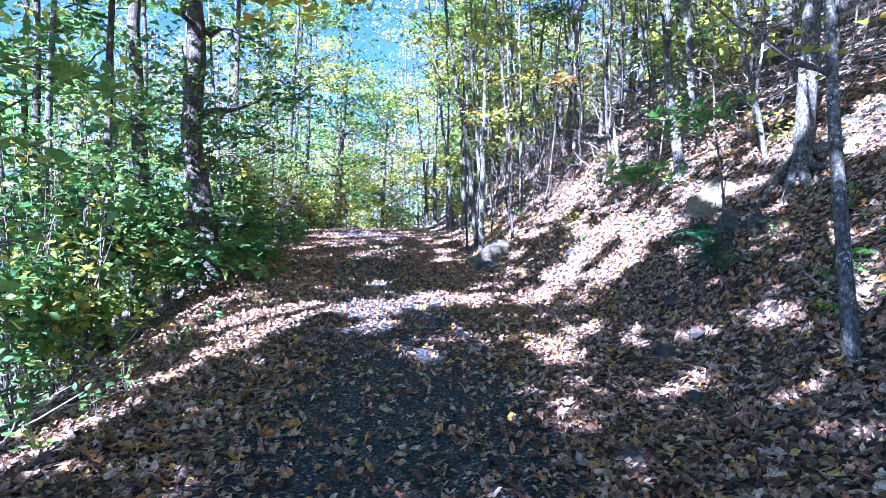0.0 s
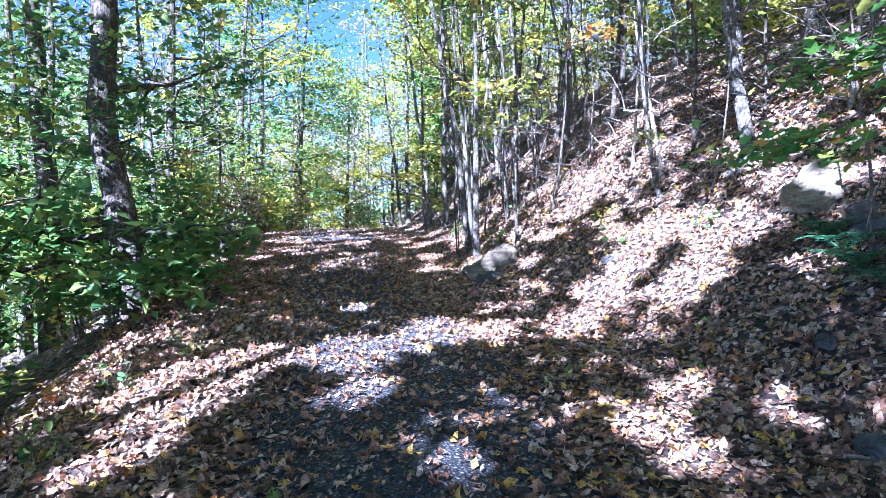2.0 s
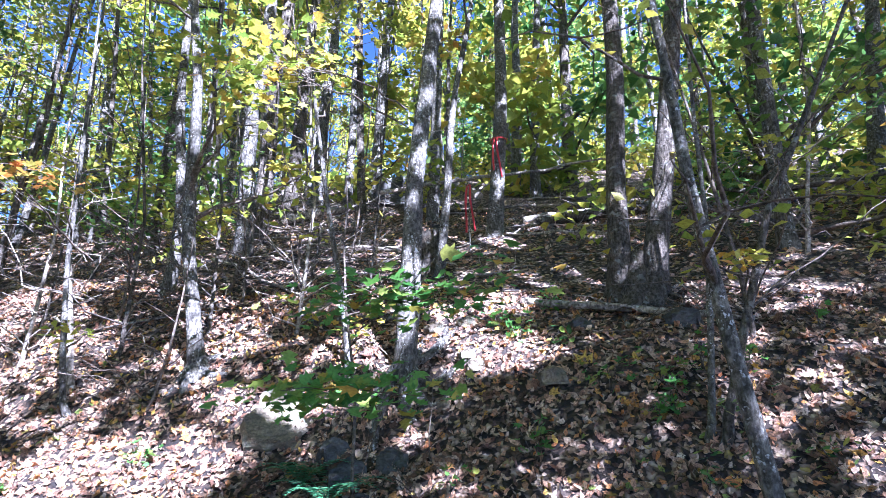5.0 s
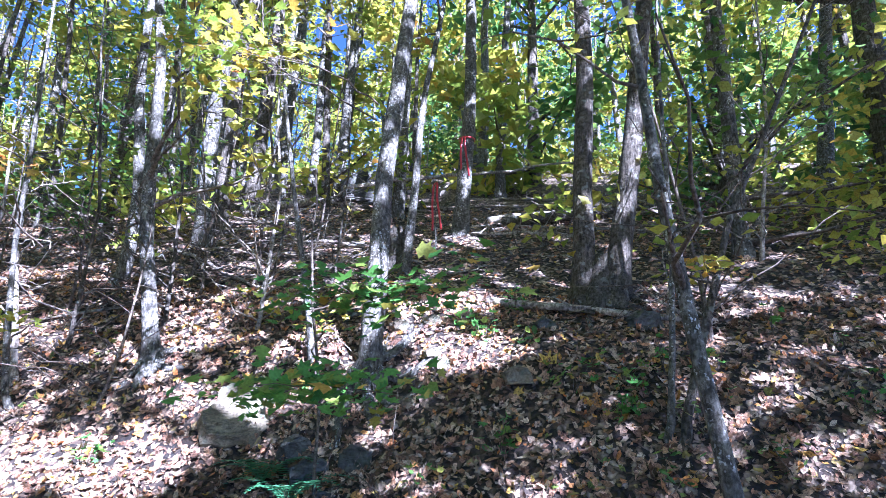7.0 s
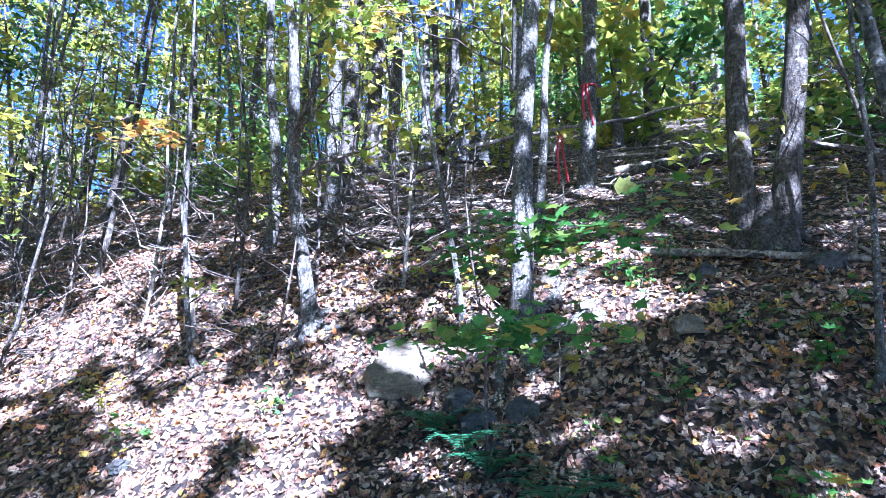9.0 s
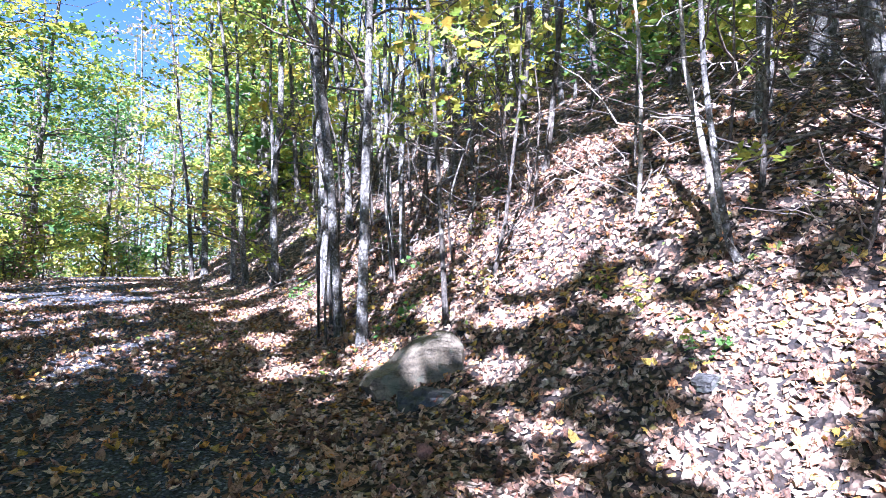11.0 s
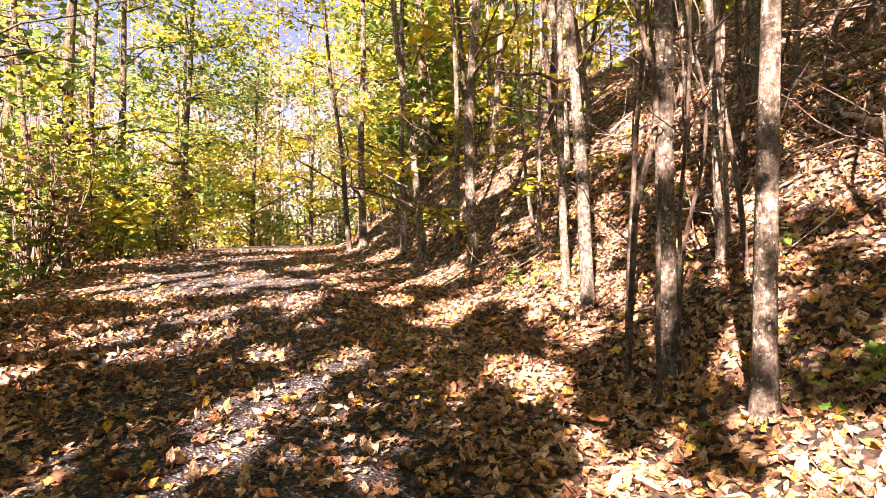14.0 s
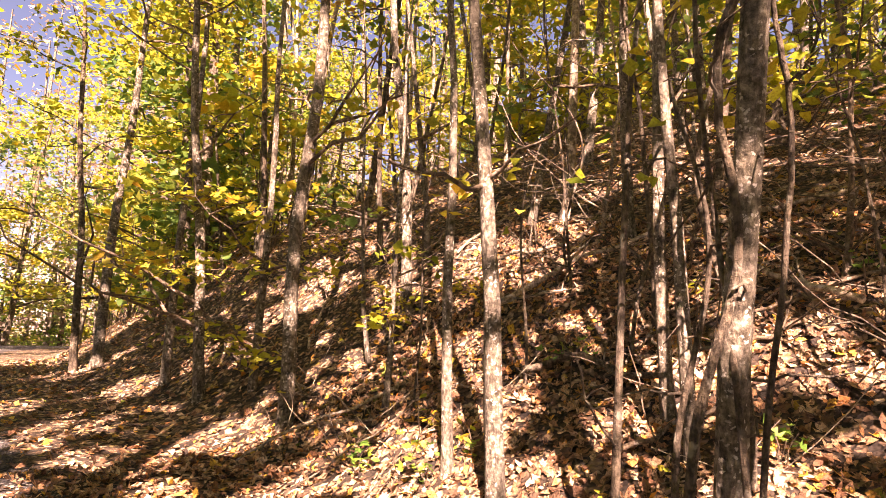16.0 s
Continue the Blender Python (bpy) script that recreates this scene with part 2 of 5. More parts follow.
grade = knots([(-60, -2.0), (-10, -0.35), (0, 0.0), (3.5, 0.13), (5.7, 0.27), (8.8, 0.48), (12.9, 0.86), (18, 1.35), (23, 1.65), (28, 1.77),
               (35, 1.78), (50, 1.5), (90, 0.5)])
uphill = knots([(-2, 0.0), (-0.5, 0.0), (0, 0.05), (0.4, 0.22), (0.65, 0.38), (0.95, 0.6), (1.3, 0.85), (1.65, 1.08), (2.1, 1.5), (2.6, 2.02),
                (3.1, 2.43), (3.75, 2.86), (4.1, 3.07), (6.7, 4.55), (15, 8.6), (30, 15.0), (50, 22), (90, 30), (400, 40)])
downhill = knots([(-2, 0.0), (-0.4, 0.0), (0, -0.02), (0.5, -0.12), (1.3, -0.36), (3, -1.25), (6, -2.7), (12, -4.8), (30, -9), (60, -12), (400, -20)])


def lumps(x, y):
    return (0.05 * np.sin(1.7 * x + 0.6 * y) * np.sin(1.3 * y - 0.4 * x) + 0.03 * np.sin(3.9 * x - 2.1 * y + 1) * np.sin(3.1 * y + 0.7 * x)
            + 0.014 * np.sin(9.1 * x + 3 * y) * np.sin(8.3 * y - 2.2 * x + 2))


def height(x, y):
    x, y = np.asarray(x, float), np.asarray(y, float)
    up, down = x - right_edge(y), left_edge(y) - x
    side = np.clip(np.maximum(up, down) / 1.2, 0, 1)
    hollow = 0.3 * np.exp(-((x - 4.42) ** 2 + (y - 6.74) ** 2) / 0.07)
    return -hollow + grade(y) + uphill(np.maximum(up, -2)) + downhill(np.maximum(down, -2)) + (0.12 + 0.9 * side) * lumps(x, y)


def ground_z(x, y):
    return float(height(x, y))


def gravel_share(x, y):
    """1 on the worn wheel tracks in the middle of the track, 0 on its leafy verges."""
    lo, hi = left_edge(y), right_edge(y)
    s = (x - lo) / (hi - lo)
    core = np.clip(1 - np.abs(s - 0.47) / 0.31, 0, 1)
    ridge = 0.3 * np.exp(-(((s - 0.45) / 0.05) ** 2))
    return np.clip(1.8 * core - ridge, 0, 1)


def build_mesh(name, verts, faces, material, tone=None, smooth=False):
    """A mesh from arrays: verts (n, 3), faces (m, 3 or 4)."""
    me = bpy.data.meshes.new(name)
    verts, faces = np.asarray(verts, np.float32), np.asarray(faces, np.int32)
    m, k = faces.shape
    me.vertices.add(len(verts))
    me.vertices.foreach_set("co", verts.ravel())
    me.loops.add(m * k)
    me.loops.foreach_set("vertex_index", faces.ravel())
    me.polygons.add(m)
    me.polygons.foreach_set("loop_start", np.arange(0, m * k, k, dtype=np.int32))
    if smooth:
        me.polygons.foreach_set("use_smooth", np.ones(m, bool))
    me.update(calc_edges=True)
    if tone is not None:
        me.attributes.new("tone", "FLOAT", "POINT").data.foreach_set("value", np.asarray(tone, np.float32))
    me.materials.append(material)
    return me


def build_ground():
    s_line = np.concatenate([-np.geomspace(400, 9, 26), np.linspace(-8, 12, 115), np.geomspace(12.6, 400, 45)])
    y_line = np.concatenate([-np.geomspace(400, 4, 26), np.linspace(-3, 26, 140), np.linspace(26.5, 60, 40), np.geomspace(63, 600, 14)])
    yy, ss = np.meshgrid(y_line, s_line, indexing="ij")
    yc = np.clip(yy, -60, 90)
    xx = ss + 0.5 * (right_edge(yc) + left_edge(yc))
    zz = height(xx, yc)
    n, m = yy.shape
    a = (np.arange(n - 1)[:, None] * m + np.arange(m - 1)[None]).reshape(-1)
    faces = np.stack([a, a + 1, a + m + 1, a + m], -1)
    me = build_mesh("ground", np.stack([xx, yy, zz], -1).reshape(-1, 3), faces, FLOOR, smooth=True)
    me.attributes.new("gravel", "FLOAT", "POINT").data.foreach_set("value", gravel_share(xx, yc).astype(np.float32).ravel())
    return tagged(new("ground", me), "leaf-strewn forest slope with a dark gravel track", "ground", kind="structure")


build_ground()

# ---------------------------------------------------------------- sunlit spots: openings in the canopy above (x, y, radius)
GAPS = []
GAPS += [(-1.7, 8.2, 0.55), (-1.0, 8.0, 0.5), (-0.5, 8.5, 0.45), (-0.9, 7.0, 0.35), (-2.5, 7.5, 0.7), (-2.2, 7.9, 0.5), (-2.4, 6.9, 0.6), (-0.2, 9.0, 0.5), (0.5, 8.8, 0.4), (1.3, 8.7, 0.5), (2.7, 12.2, 0.7), (2.2, 12.6, 0.4), (2.8, 9.4, 0.6), (3.1, 8.5, 0.6), (2.3, 9.4, 0.5), (2.5, 8.2, 0.5), (3.7, 8.4, 0.25), (3.8, 7.8, 0.2), (1.6, 6.6, 0.25), (1.1, 6.1, 0.3), (1.9, 9.2, 0.5), (4.5, 7.6, 0.4), (-5.7, 23.0, 0.8), (-2.7, 23.7, 1.0)]
GAPS += [(-1.2, 10.2, 0.3), (0.3, 18.7, 0.5), (-3.8, 18.9, 0.7), (-2.9, 20.0, 0.8), (-1.8, 17.8, 0.5), (-2.0, 14.0, 0.2), (0.1, 14.6, 0.25), (0.75, 12.9, 0.28), (-0.1, 13.1, 0.3), (2.6, 13.0, 0.6), (2.6, 12.3, 0.7), (2.9, 12.3, 0.6), (2.7, 14.6, 0.4), (-0.0, 16.8, 0.3), (3.0, 18.0, 0.6), (3.3, 12.3, 0.4), (-0.0, 14.8, 0.28), (-1.3, 15.3, 0.25), (-1.7, 14.8, 0.25), (-2.0, 14.4, 0.25), (-2.5, 15.7, 0.3), (0.0, 17.1, 0.3), (0.8, 16.7, 0.3)]
GAPS += [(3.1, 18.3, 0.5), (2.0, 20.9, 0.6), (2.6, 14.5, 0.4), (-4.1, 19.1, 0.6), (-0.1, 21.6, 0.4), (-1.5, 32.7, 0.9), (5.6, 6.5, 0.45), (4.7, 5.9, 0.4), (6.1, 3.3, 0.2), (7.1, 3.0, 0.18), (7.9, 7.4, 0.5), (3.5, 11.2, 0.4), (3.1, 17.9, 0.5), (3.6, 17.4, 0.5), (2.6, 14.5, 0.4), (0.9, 16.7, 0.35), (-0.2, 21.8, 0.3), (2.0, 21.1, 0.4), (-1.3, 19.4, 0.3)]
gap_x, gap_y, gap_r = (np.array(v) for v in zip(*GAPS))
gap_r = gap_r * 1.16
gap_x, gap_y, gap_r = np.append(gap_x, [-2.75, -2.8, -2.6, -2.3, -2.0, -3.4]), np.append(gap_y, [4.3, 3.6, 5.2, 6.0, 28.2, 29.5]), np.append(gap_r, [0.4, 0.45, 0.35, 0.4, 1.3, 1.3])
more = ((-1.0, 20.0, 0.5), (-0.5, 18.5, 0.42), (-1.5, 17.2, 0.42), (-1.6, 21.3, 0.6), (-0.7, 24.0, 0.7), (-3.5, 20.2, 0.7), (0.95, 12.75, 0.38), (1.55, 12.9, 0.35), (2.4, 5.4, 0.2), (2.0, 4.6, 0.2), (2.9, 5.0, 0.22), (3.3, 4.4, 0.2),
        (1.2, 5.6, 0.25), (-2.2, 7.6, 0.6), (-1.3, 8.4, 0.5))
gap_x, gap_y, gap_r = (np.append(v, w) for v, w in zip((gap_x, gap_y, gap_r), zip(*more)))
bank = ((2.06, 20.8, 0.56), (1.45, 21.2, 0.46), (3.2, 18.4, 0.36), (3.9, 17.9, 0.41), (4.7, 17.7, 0.34), (2.9, 17.4, 0.35), (3.2, 16.9, 0.31), (2.6, 14.7, 0.3), (2.6, 14.3, 0.24), (2.0, 15.4, 0.27), (1.2, 16.8, 0.3), (-0.9, 20.0, 0.39),
        (1.6, 18.6, 0.24), (-1.9, 19.3, 0.5), (-2.6, 18.7, 0.4), (0.9, 16.5, 0.21), (0.05, 14.8, 0.2), (2.3, 15.1, 0.31), (1.9, 14.4, 0.21), (2.6, 16.2, 0.25), (2.5, 12.8, 0.41), (-3.2, 18.6, 0.4), (-2.3, 19.5, 0.4), (4.9, 6.6, 0.35),
        (4.6, 6.4, 0.3), (5.2, 6.95, 0.3), (1.0, 11.9, 0.2), (1.5, 11.3, 0.3), (1.9, 11.7, 0.28), (-1.6, 33.0, 1.5), (-0.6, 17.6, 0.35), (-0.9, 18.8, 0.35), (0.1, 18.9, 0.35), (-0.3, 16.4, 0.3), (-2.4, 16.3, 0.4), (-1.6, 17.0, 0.4), (-2.9, 17.2, 0.4))
gap_x, gap_y, gap_r = (np.append(v, w) for v, w in zip((gap_x, gap_y, gap_r), zip(*bank)))
gap_z = height(gap_x, gap_y)
for sx, sy, sz, sr in ((2.9, 7.3, 5.0, 0.7), (3.3, 8.0, 5.4, 0.7), (1.9, 9.5, 4.0, 0.5), (-0.1, 19.6, 3.6, 0.9)):
    gap_x, gap_y, gap_z, gap_r = np.append(gap_x, sx), np.append(gap_y, sy), np.append(gap_z, sz), np.append(gap_r, sr)
# one more lets the sun on to a maple sapling
gap_x, gap_y, gap_z, gap_r = (np.append(v, w) for v, w in ((gap_x, 2.4), (gap_y, 6.0), (gap_z, 2.4), (gap_r, 0.4)))

# sun on the shrubs below the track
for sx, sy, sz, sr in ((-5.6, 14.5, 1.2, 0.8), (-6.2, 17.5, 1.8, 1.0), (-6.6, 20.5, 2.2, 1.1), (-6.6, 24.0, 2.4, 1.2), (-6.4, 27.5, 2.4, 1.3), (-5.6, 31.0, 2.2, 1.4), (-4.2, 7.6, 0.9, 0.55), (-4.6, 9.2, 0.9, 0.6), (-5.4, 10.8, 1.4, 0.6)):
    gap_x, gap_y, gap_z, gap_r = np.append(gap_x, sx), np.append(gap_y, sy), np.append(gap_z, ground_z(sx, sy) + sz), np.append(gap_r, sr)

# and many small flecks
fleck = np.random.default_rng(21)
fx, fy = fleck.uniform(2, 14, 260), fleck.uniform(0, 26, 260)
fz = height(fx, fy) + fleck.choice([1.0, 2.0, 3.0, 4.0, 5.0], 260)
tx = fleck.uniform(0.1, 0.6, 34)
ty = fleck.uniform(14.6, 23, 34)
fx, fy = np.concatenate([fx, left_edge(ty) + tx * (right_edge(ty) - left_edge(ty))]), np.concatenate([fy, ty])
fz = np.concatenate([fz, height(fx[-34:], ty)])
gap_x, gap_y, gap_z, gap_r = (np.concatenate([v, w]) for v, w in ((gap_x, fx), (gap_y, fy), (gap_z, fz), (gap_r, np.concatenate([fleck.uniform(0.06, 0.13, 260), fleck.uniform(0.15, 0.34, 34)]))))

# and dapples on the stems: foot (x, y) and lean of each
stems = ((3.86, 9.27, -0.05, 0.1), (4.74, 11.16, 0, 0), (6.24, 11.32, 0, 0), (6.95, 11.75, 0, 0), (4.43, 7.06, 0.03, -0.05), (6.29, 7.63, 0.05, -0.1), (9.15, 9.27, 0, 0), (8.33, 7.61, 0.03, -0.07), (5.89, 5.18, 0.03, -0.07),
         (5.85, 4.86, 0.09, -0.16), (8.62, 12.6, 0, 0), (10.81, 12.65, 0, 0), (10.27, 11.49, 0, 0), (3.28, 10.48, -0.03, 0.06), (7.2, 4.4, 0, 0), (0.9, 13.37, 0.03, 0), (1.09, 15.74, 0, 0), (1.14, 16.33, 0, 0), (1.8, 14.79, -0.04, 0), (2.1, 15.12, 0, 0), (2.25, 18.65, -0.05, 0.04), (0.69, 18.35, 0, 0))
for sx, sy, lean_x, lean_y in stems:
    rise_z = np.cumsum(fleck.uniform(0.2, 0.6, 11))
    side = fleck.normal(size=(2, 11)) * 0.07
    gap_x, gap_y = np.append(gap_x, sx + lean_x * rise_z + side[0]), np.append(gap_y, sy + lean_y * rise_z + side[1])
    gap_z, gap_r = np.append(gap_z, ground_z(sx, sy) + rise_z), np.append(gap_r, fleck.uniform(0.07, 0.2, 11))


def over_track(p):
    """True for each place that hangs low over the walked track."""
    x, y = p[:, 0], np.clip(p[:, 1], -60, 90)
    return (x > left_edge(y) + 0.7) & (x < right_edge(y) + 0.3) & (p[:, 2] < grade(y) + 4.2)


def open_sky(p, rng):
    """True for each leaf place that an opening of the canopy leaves free."""
    sun_dir = np.array(SUN)
    free = np.zeros(len(p), bool)
    slack = rng.uniform(0.8, 1.25, len(p))
    for x, y, z, r in zip(gap_x, gap_y, gap_z, gap_r):
        d = p - np.array([x, y, z + 0.05])
        along = d @ sun_dir
        off = np.linalg.norm(d - along[:, None] * sun_dir, axis=1)
        free |= (off < r * slack * 0.6 + min(0.08, 0.35 * r)) & (along > 0.6)
    return free | over_track(p)


# ---------------------------------------------------------------- leaves
KITE = (np.array([(0, -0.52, 0), (0.37, -0.06, 0.08), (0.04, 0.55, -0.05), (-0.37, -0.02, 0.08)]), np.array([(0, 1, 2), (0, 2, 3)]))
SLIP = (np.array([(-0.42, -0.35, 0.06), (0.4, -0.3, -0.04), (0.05, 0.62, 0.05)]), np.array([(0, 1, 2)]))
LOBED = (np.array([(0, -0.05, 0.0), (0.03, -0.5, 0.0), (0.42, -0.3, 0.10), (0.25, -0.06, 0.02), (0.5, 0.14, 0.12), (0.18, 0.16, 0.02), (0.0, 0.55, 0.1),
                   (-0.18, 0.16, 0.02), (-0.5, 0.14, 0.12), (-0.25, -0.06, 0.02), (-0.42, -0.3, 0.10)]),
         np.array([(0, k, k % 10 + 1) for k in range(1, 11)]))
OVAL = (np.array([(0, -0.5, 0.05), (0.27, -0.15, 0.08), (0.22, 0.25, 0.03), (0, 0.5, 0.1), (-0.22, 0.25, 0.06), (-0.27, -0.15, 0.02)]),
        np.array([(0, 1, 5), (1, 2, 5), (2, 4, 5), (2, 3, 4)]))
CURLED = (np.array([(0.05, -0.6, 0.12), (0.27, -0.18, 0.14), (0.2, 0.18, -0.05), (-0.06, 0.62, 0.16), (-0.27, 0.2, 0.12), (-0.19, -0.24, -0.04)]), np.array([(0, 1, 5), (1, 2, 5), (2, 4, 5), (2, 3, 4)]))


def leaves(name, shape, places, sizes, normals, rng, material, tone=None, curl=1.0):
    """One mesh of many leaves: at places, each with its size, facing its normal, turned at random."""
    base, tris = shape
    n = len(places)
    nz = normals / np.linalg.norm(normals, axis=1, keepdims=True)
    turn = rng.normal(size=(n, 3))
    nx = np.cross(turn, nz)
    nx /= np.linalg.norm(nx, axis=1, keepdims=True)
    ny = np.cross(nz, nx)
    lift = curl * rng.uniform(-1.6, 3.2, n)
    wide = rng.uniform(0.75, 1.15, n)
    v = (base[None, :, 0, None] * (wide * sizes)[:, None, None] * nx[:, None] + base[None, :, 1, None] * sizes[:, None, None] * ny[:, None]
         + base[None, :, 2, None] * (lift * sizes)[:, None, None] * nz[:, None]) + places[:, None]
    f = tris[None] + (np.arange(n) * len(base))[:, None, None]
    if tone is None:
        tone = rng.uniform(0, 1, n)
    return build_mesh(name, v.reshape(-1, 3), f.reshape(-1, 3), material, np.repeat(tone, len(base)))


def clusters(rng, centres, radii, count, flat=0.22):
    """Leaf places in flattened clumps round the centres; and facing directions."""
    k = rng.integers(0, len(centres), count)
    d = rng.normal(size=(count, 3)) * np.array([0.5, 0.5, 0.5 * flat])
    p = centres[k] + d * radii[k][:, None]
    p[:, 2] -= 0.35 * (d[:, 0] ** 2 + d[:, 1] ** 2) * radii[k]
    nrm = rng.normal(size=(count, 3)) * 0.45 + np.array([0, 0, 1.0])
    return p, nrm, k


# ---------------------------------------------------------------- wood
def tube(verts, faces, line, radii, sides, rng, rough=0.08, flare=0.0):
    """Adds a tapered, uneven tube along a line to the lists."""
    line = np.asarray(line, float)
    start = sum(len(v) for v in verts)
    n = len(line)
    tang = np.gradient(line, axis=0)
    tang /= np.linalg.norm(tang, axis=1, keepdims=True)
    ref = np.where(np.abs(tang[:, 2:3]) > 0.8, np.array([[1.0, 0, 0]]), np.array([[0, 0, 1.0]]))
    a = np.cross(tang, ref)
    a /= np.linalg.norm(a, axis=1, keepdims=True)
    b = np.cross(tang, a)
    ang = np.linspace(0, 2 * np.pi, sides, endpoint=False)
    lobes = 1 + 0.5 * rough * np.sin(3 * ang + rng.uniform(0, 6))[None]
    wob = lobes * (1 + rough * rng.normal(size=(n, sides)) * 0.6)
    if flare:
        fall = np.exp(-np.linspace(0, 1, n) * n / 1.4)
        wob = wob * (1 + flare * fall[:, None] * (1 + 0.7 * np.sin(4 * ang + rng.uniform(0, 6))[None]))
    ring = line[:, None] + (np.cos(ang)[None, :, None] * a[:, None] + np.sin(ang)[None, :, None] * b[:, None]) * (np.asarray(radii)[:, None] * wob)[..., None]
    verts.append(ring.reshape(-1, 3))
    i = np.arange(n - 1)[:, None] * sides
    j = np.arange(sides)[None]
    q = np.stack([i + j, i + (j + 1) % sides, i + sides + (j + 1) % sides, i + sides + j], -1).reshape(-1, 4) + start
    faces.append(q)


def wobble_line(rng, a, b, n, amount):
    w = np.linspace(0, 1, n)[:, None]
    line = np.array(a) * (1 - w) + np.array(b) * w
    walk_off = np.cumsum(rng.normal(size=(n, 3)), axis=0) * amount
    return line + walk_off - w * walk_off[-1] - (1 - w) * walk_off[0]


def limb_set(rng, trunk_line, trunk_r, count, low, reach, rise, fine):
    """Limbs that leave the trunk above the share low of its height."""
    verts, faces, tips = [], [], []
    n = len(trunk_line)
    for _ in range(count):
        k = rng.uniform(low, 0.97) * (n - 1)
        i, w = int(k), k - int(k)
        at = trunk_line[i] * (1 - w) + trunk_line[min(i + 1, n - 1)] * w
        r = max(0.006, 0.45 * trunk_r[i])
        ang = rng.uniform(0, 2 * np.pi)
        ln = reach * rng.uniform(0.5, 1.1)
        tip = at + np.array([np.cos(ang) * ln, np.sin(ang) * ln, ln * rng.uniform(*rise)])
        line = wobble_line(rng, at, tip, 6, 0.05 * ln)
        bits = line if fine else line[[0, 2, 5]]
        tube(verts, faces, bits, np.linspace(r, 0.004, len(bits)), 4 if fine else 3, rng, 0.05)
        tips.append(line[2:])
        for _ in range(2 if fine else 0):
            j = rng.integers(2, 5)
            side = line[j] + rng.normal(size=3) * np.array([0.4, 0.4, 0.2]) * ln * 0.6
            tube(verts, faces, wobble_line(rng, line[j], side, 4, 0.04 * ln), np.linspace(0.35 * r + 0.003, 0.003, 4), 3, rng, 0.05)
            tips.append(side[None])
    return verts, faces, np.concatenate(tips) if tips else np.zeros((0, 3))


TREE_LABEL = "slim grey-barked forest tree with turning leaves standing in leaf litter"


def tree(x, y, r, h, lean=(0.0, 0.0), bow=(0.0, 0.0), bow_z=1.5, low=0.4, limbs=9, reach=1.8, count=900, size=0.12, bark=None, leaf=None,
         seed=0, flare=0.5, label=TREE_LABEL, group="forest trees", name="tree", sides=9, rise=(0.1, 0.7), culled=True, sink=0.15, blade=None):
    """A tree at (x, y): trunk with a lean (metres a metre) and a bow, limbs, and a crown of leaves in clumps round its limbs."""
    rng = np.random.default_rng(seed + 101)
    z0 = ground_z(x, y) if culled else 0.0
    top = new(name)
    top.empty_display_size = 0.2
    top.matrix_world = pose(x, y, z0) if culled else Matrix.Identity(4)
    n = max(8, int(h / (0.55 if culled else 1.2)))
    hz = np.concatenate([[-sink, 0.0, 0.12, 0.3], np.linspace(0.6, h, n - 4)])
    line = np.zeros((n, 3))
    line[:, 2] = hz
    hump = np.exp(-(((hz - bow_z) / 1.1) ** 2)) * (hz > 0.05)
    for a in (0, 1):
        drift = np.interp(hz, np.linspace(0, h, 7), np.concatenate([[0, 0], np.cumsum(rng.normal(size=5)) * 0.045 * np.sqrt(h / 6)]))
        line[:, a] = lean[a] * hz + bow[a] * hump + drift
    rad = r * (1 - 0.82 * (np.clip(hz, 0, h) / h) ** 0.9)
    verts, faces = [], []
    tube(verts, faces, line, rad, sides, rng, 0.07, flare)
    trunk = new("trunk", build_mesh("trunk", np.concatenate(verts), np.concatenate(faces), bark or BARK, smooth=True))
    trunk.parent = top
    if limbs:
        lv, lf, tips = limb_set(rng, line, rad, limbs, low, reach, rise, culled)
        boughs = new("boughs", build_mesh("boughs", np.concatenate(lv), np.concatenate(lf), TWIG if bark is None else bark, smooth=True))
        tagged(boughs, kind="stuff").parent = top
        if count:
            pick = tips[rng.integers(0, len(tips), max(6, count // 22))] + rng.normal(size=(max(6, count // 22), 3)) * np.array([0.3, 0.3, 0.12]) * reach * 0.45
            p, nrm, k = clusters(rng, pick, rng.uniform(0.35, 0.75, len(pick)) * reach * 0.5, count, 0.22 if culled else 0.6)
            tone = np.clip(rng.uniform(0, 1, len(pick))[k] * 0.55 + rng.uniform(0, 0.45, count), 0, 1)
            if culled:
                keep = ~open_sky(p + np.array([x, y, z0]), rng)
                p, nrm, tone = p[keep], nrm[keep], tone[keep]
            crown = new("crown", leaves("crown", blade or (KITE if culled else SLIP), p, size * rng.uniform(0.6, 1.25, len(p)), nrm, rng, leaf or GOLD, tone))
            tagged(crown, kind="stuff").parent = top
    return tagged(top, label, "tree", group)


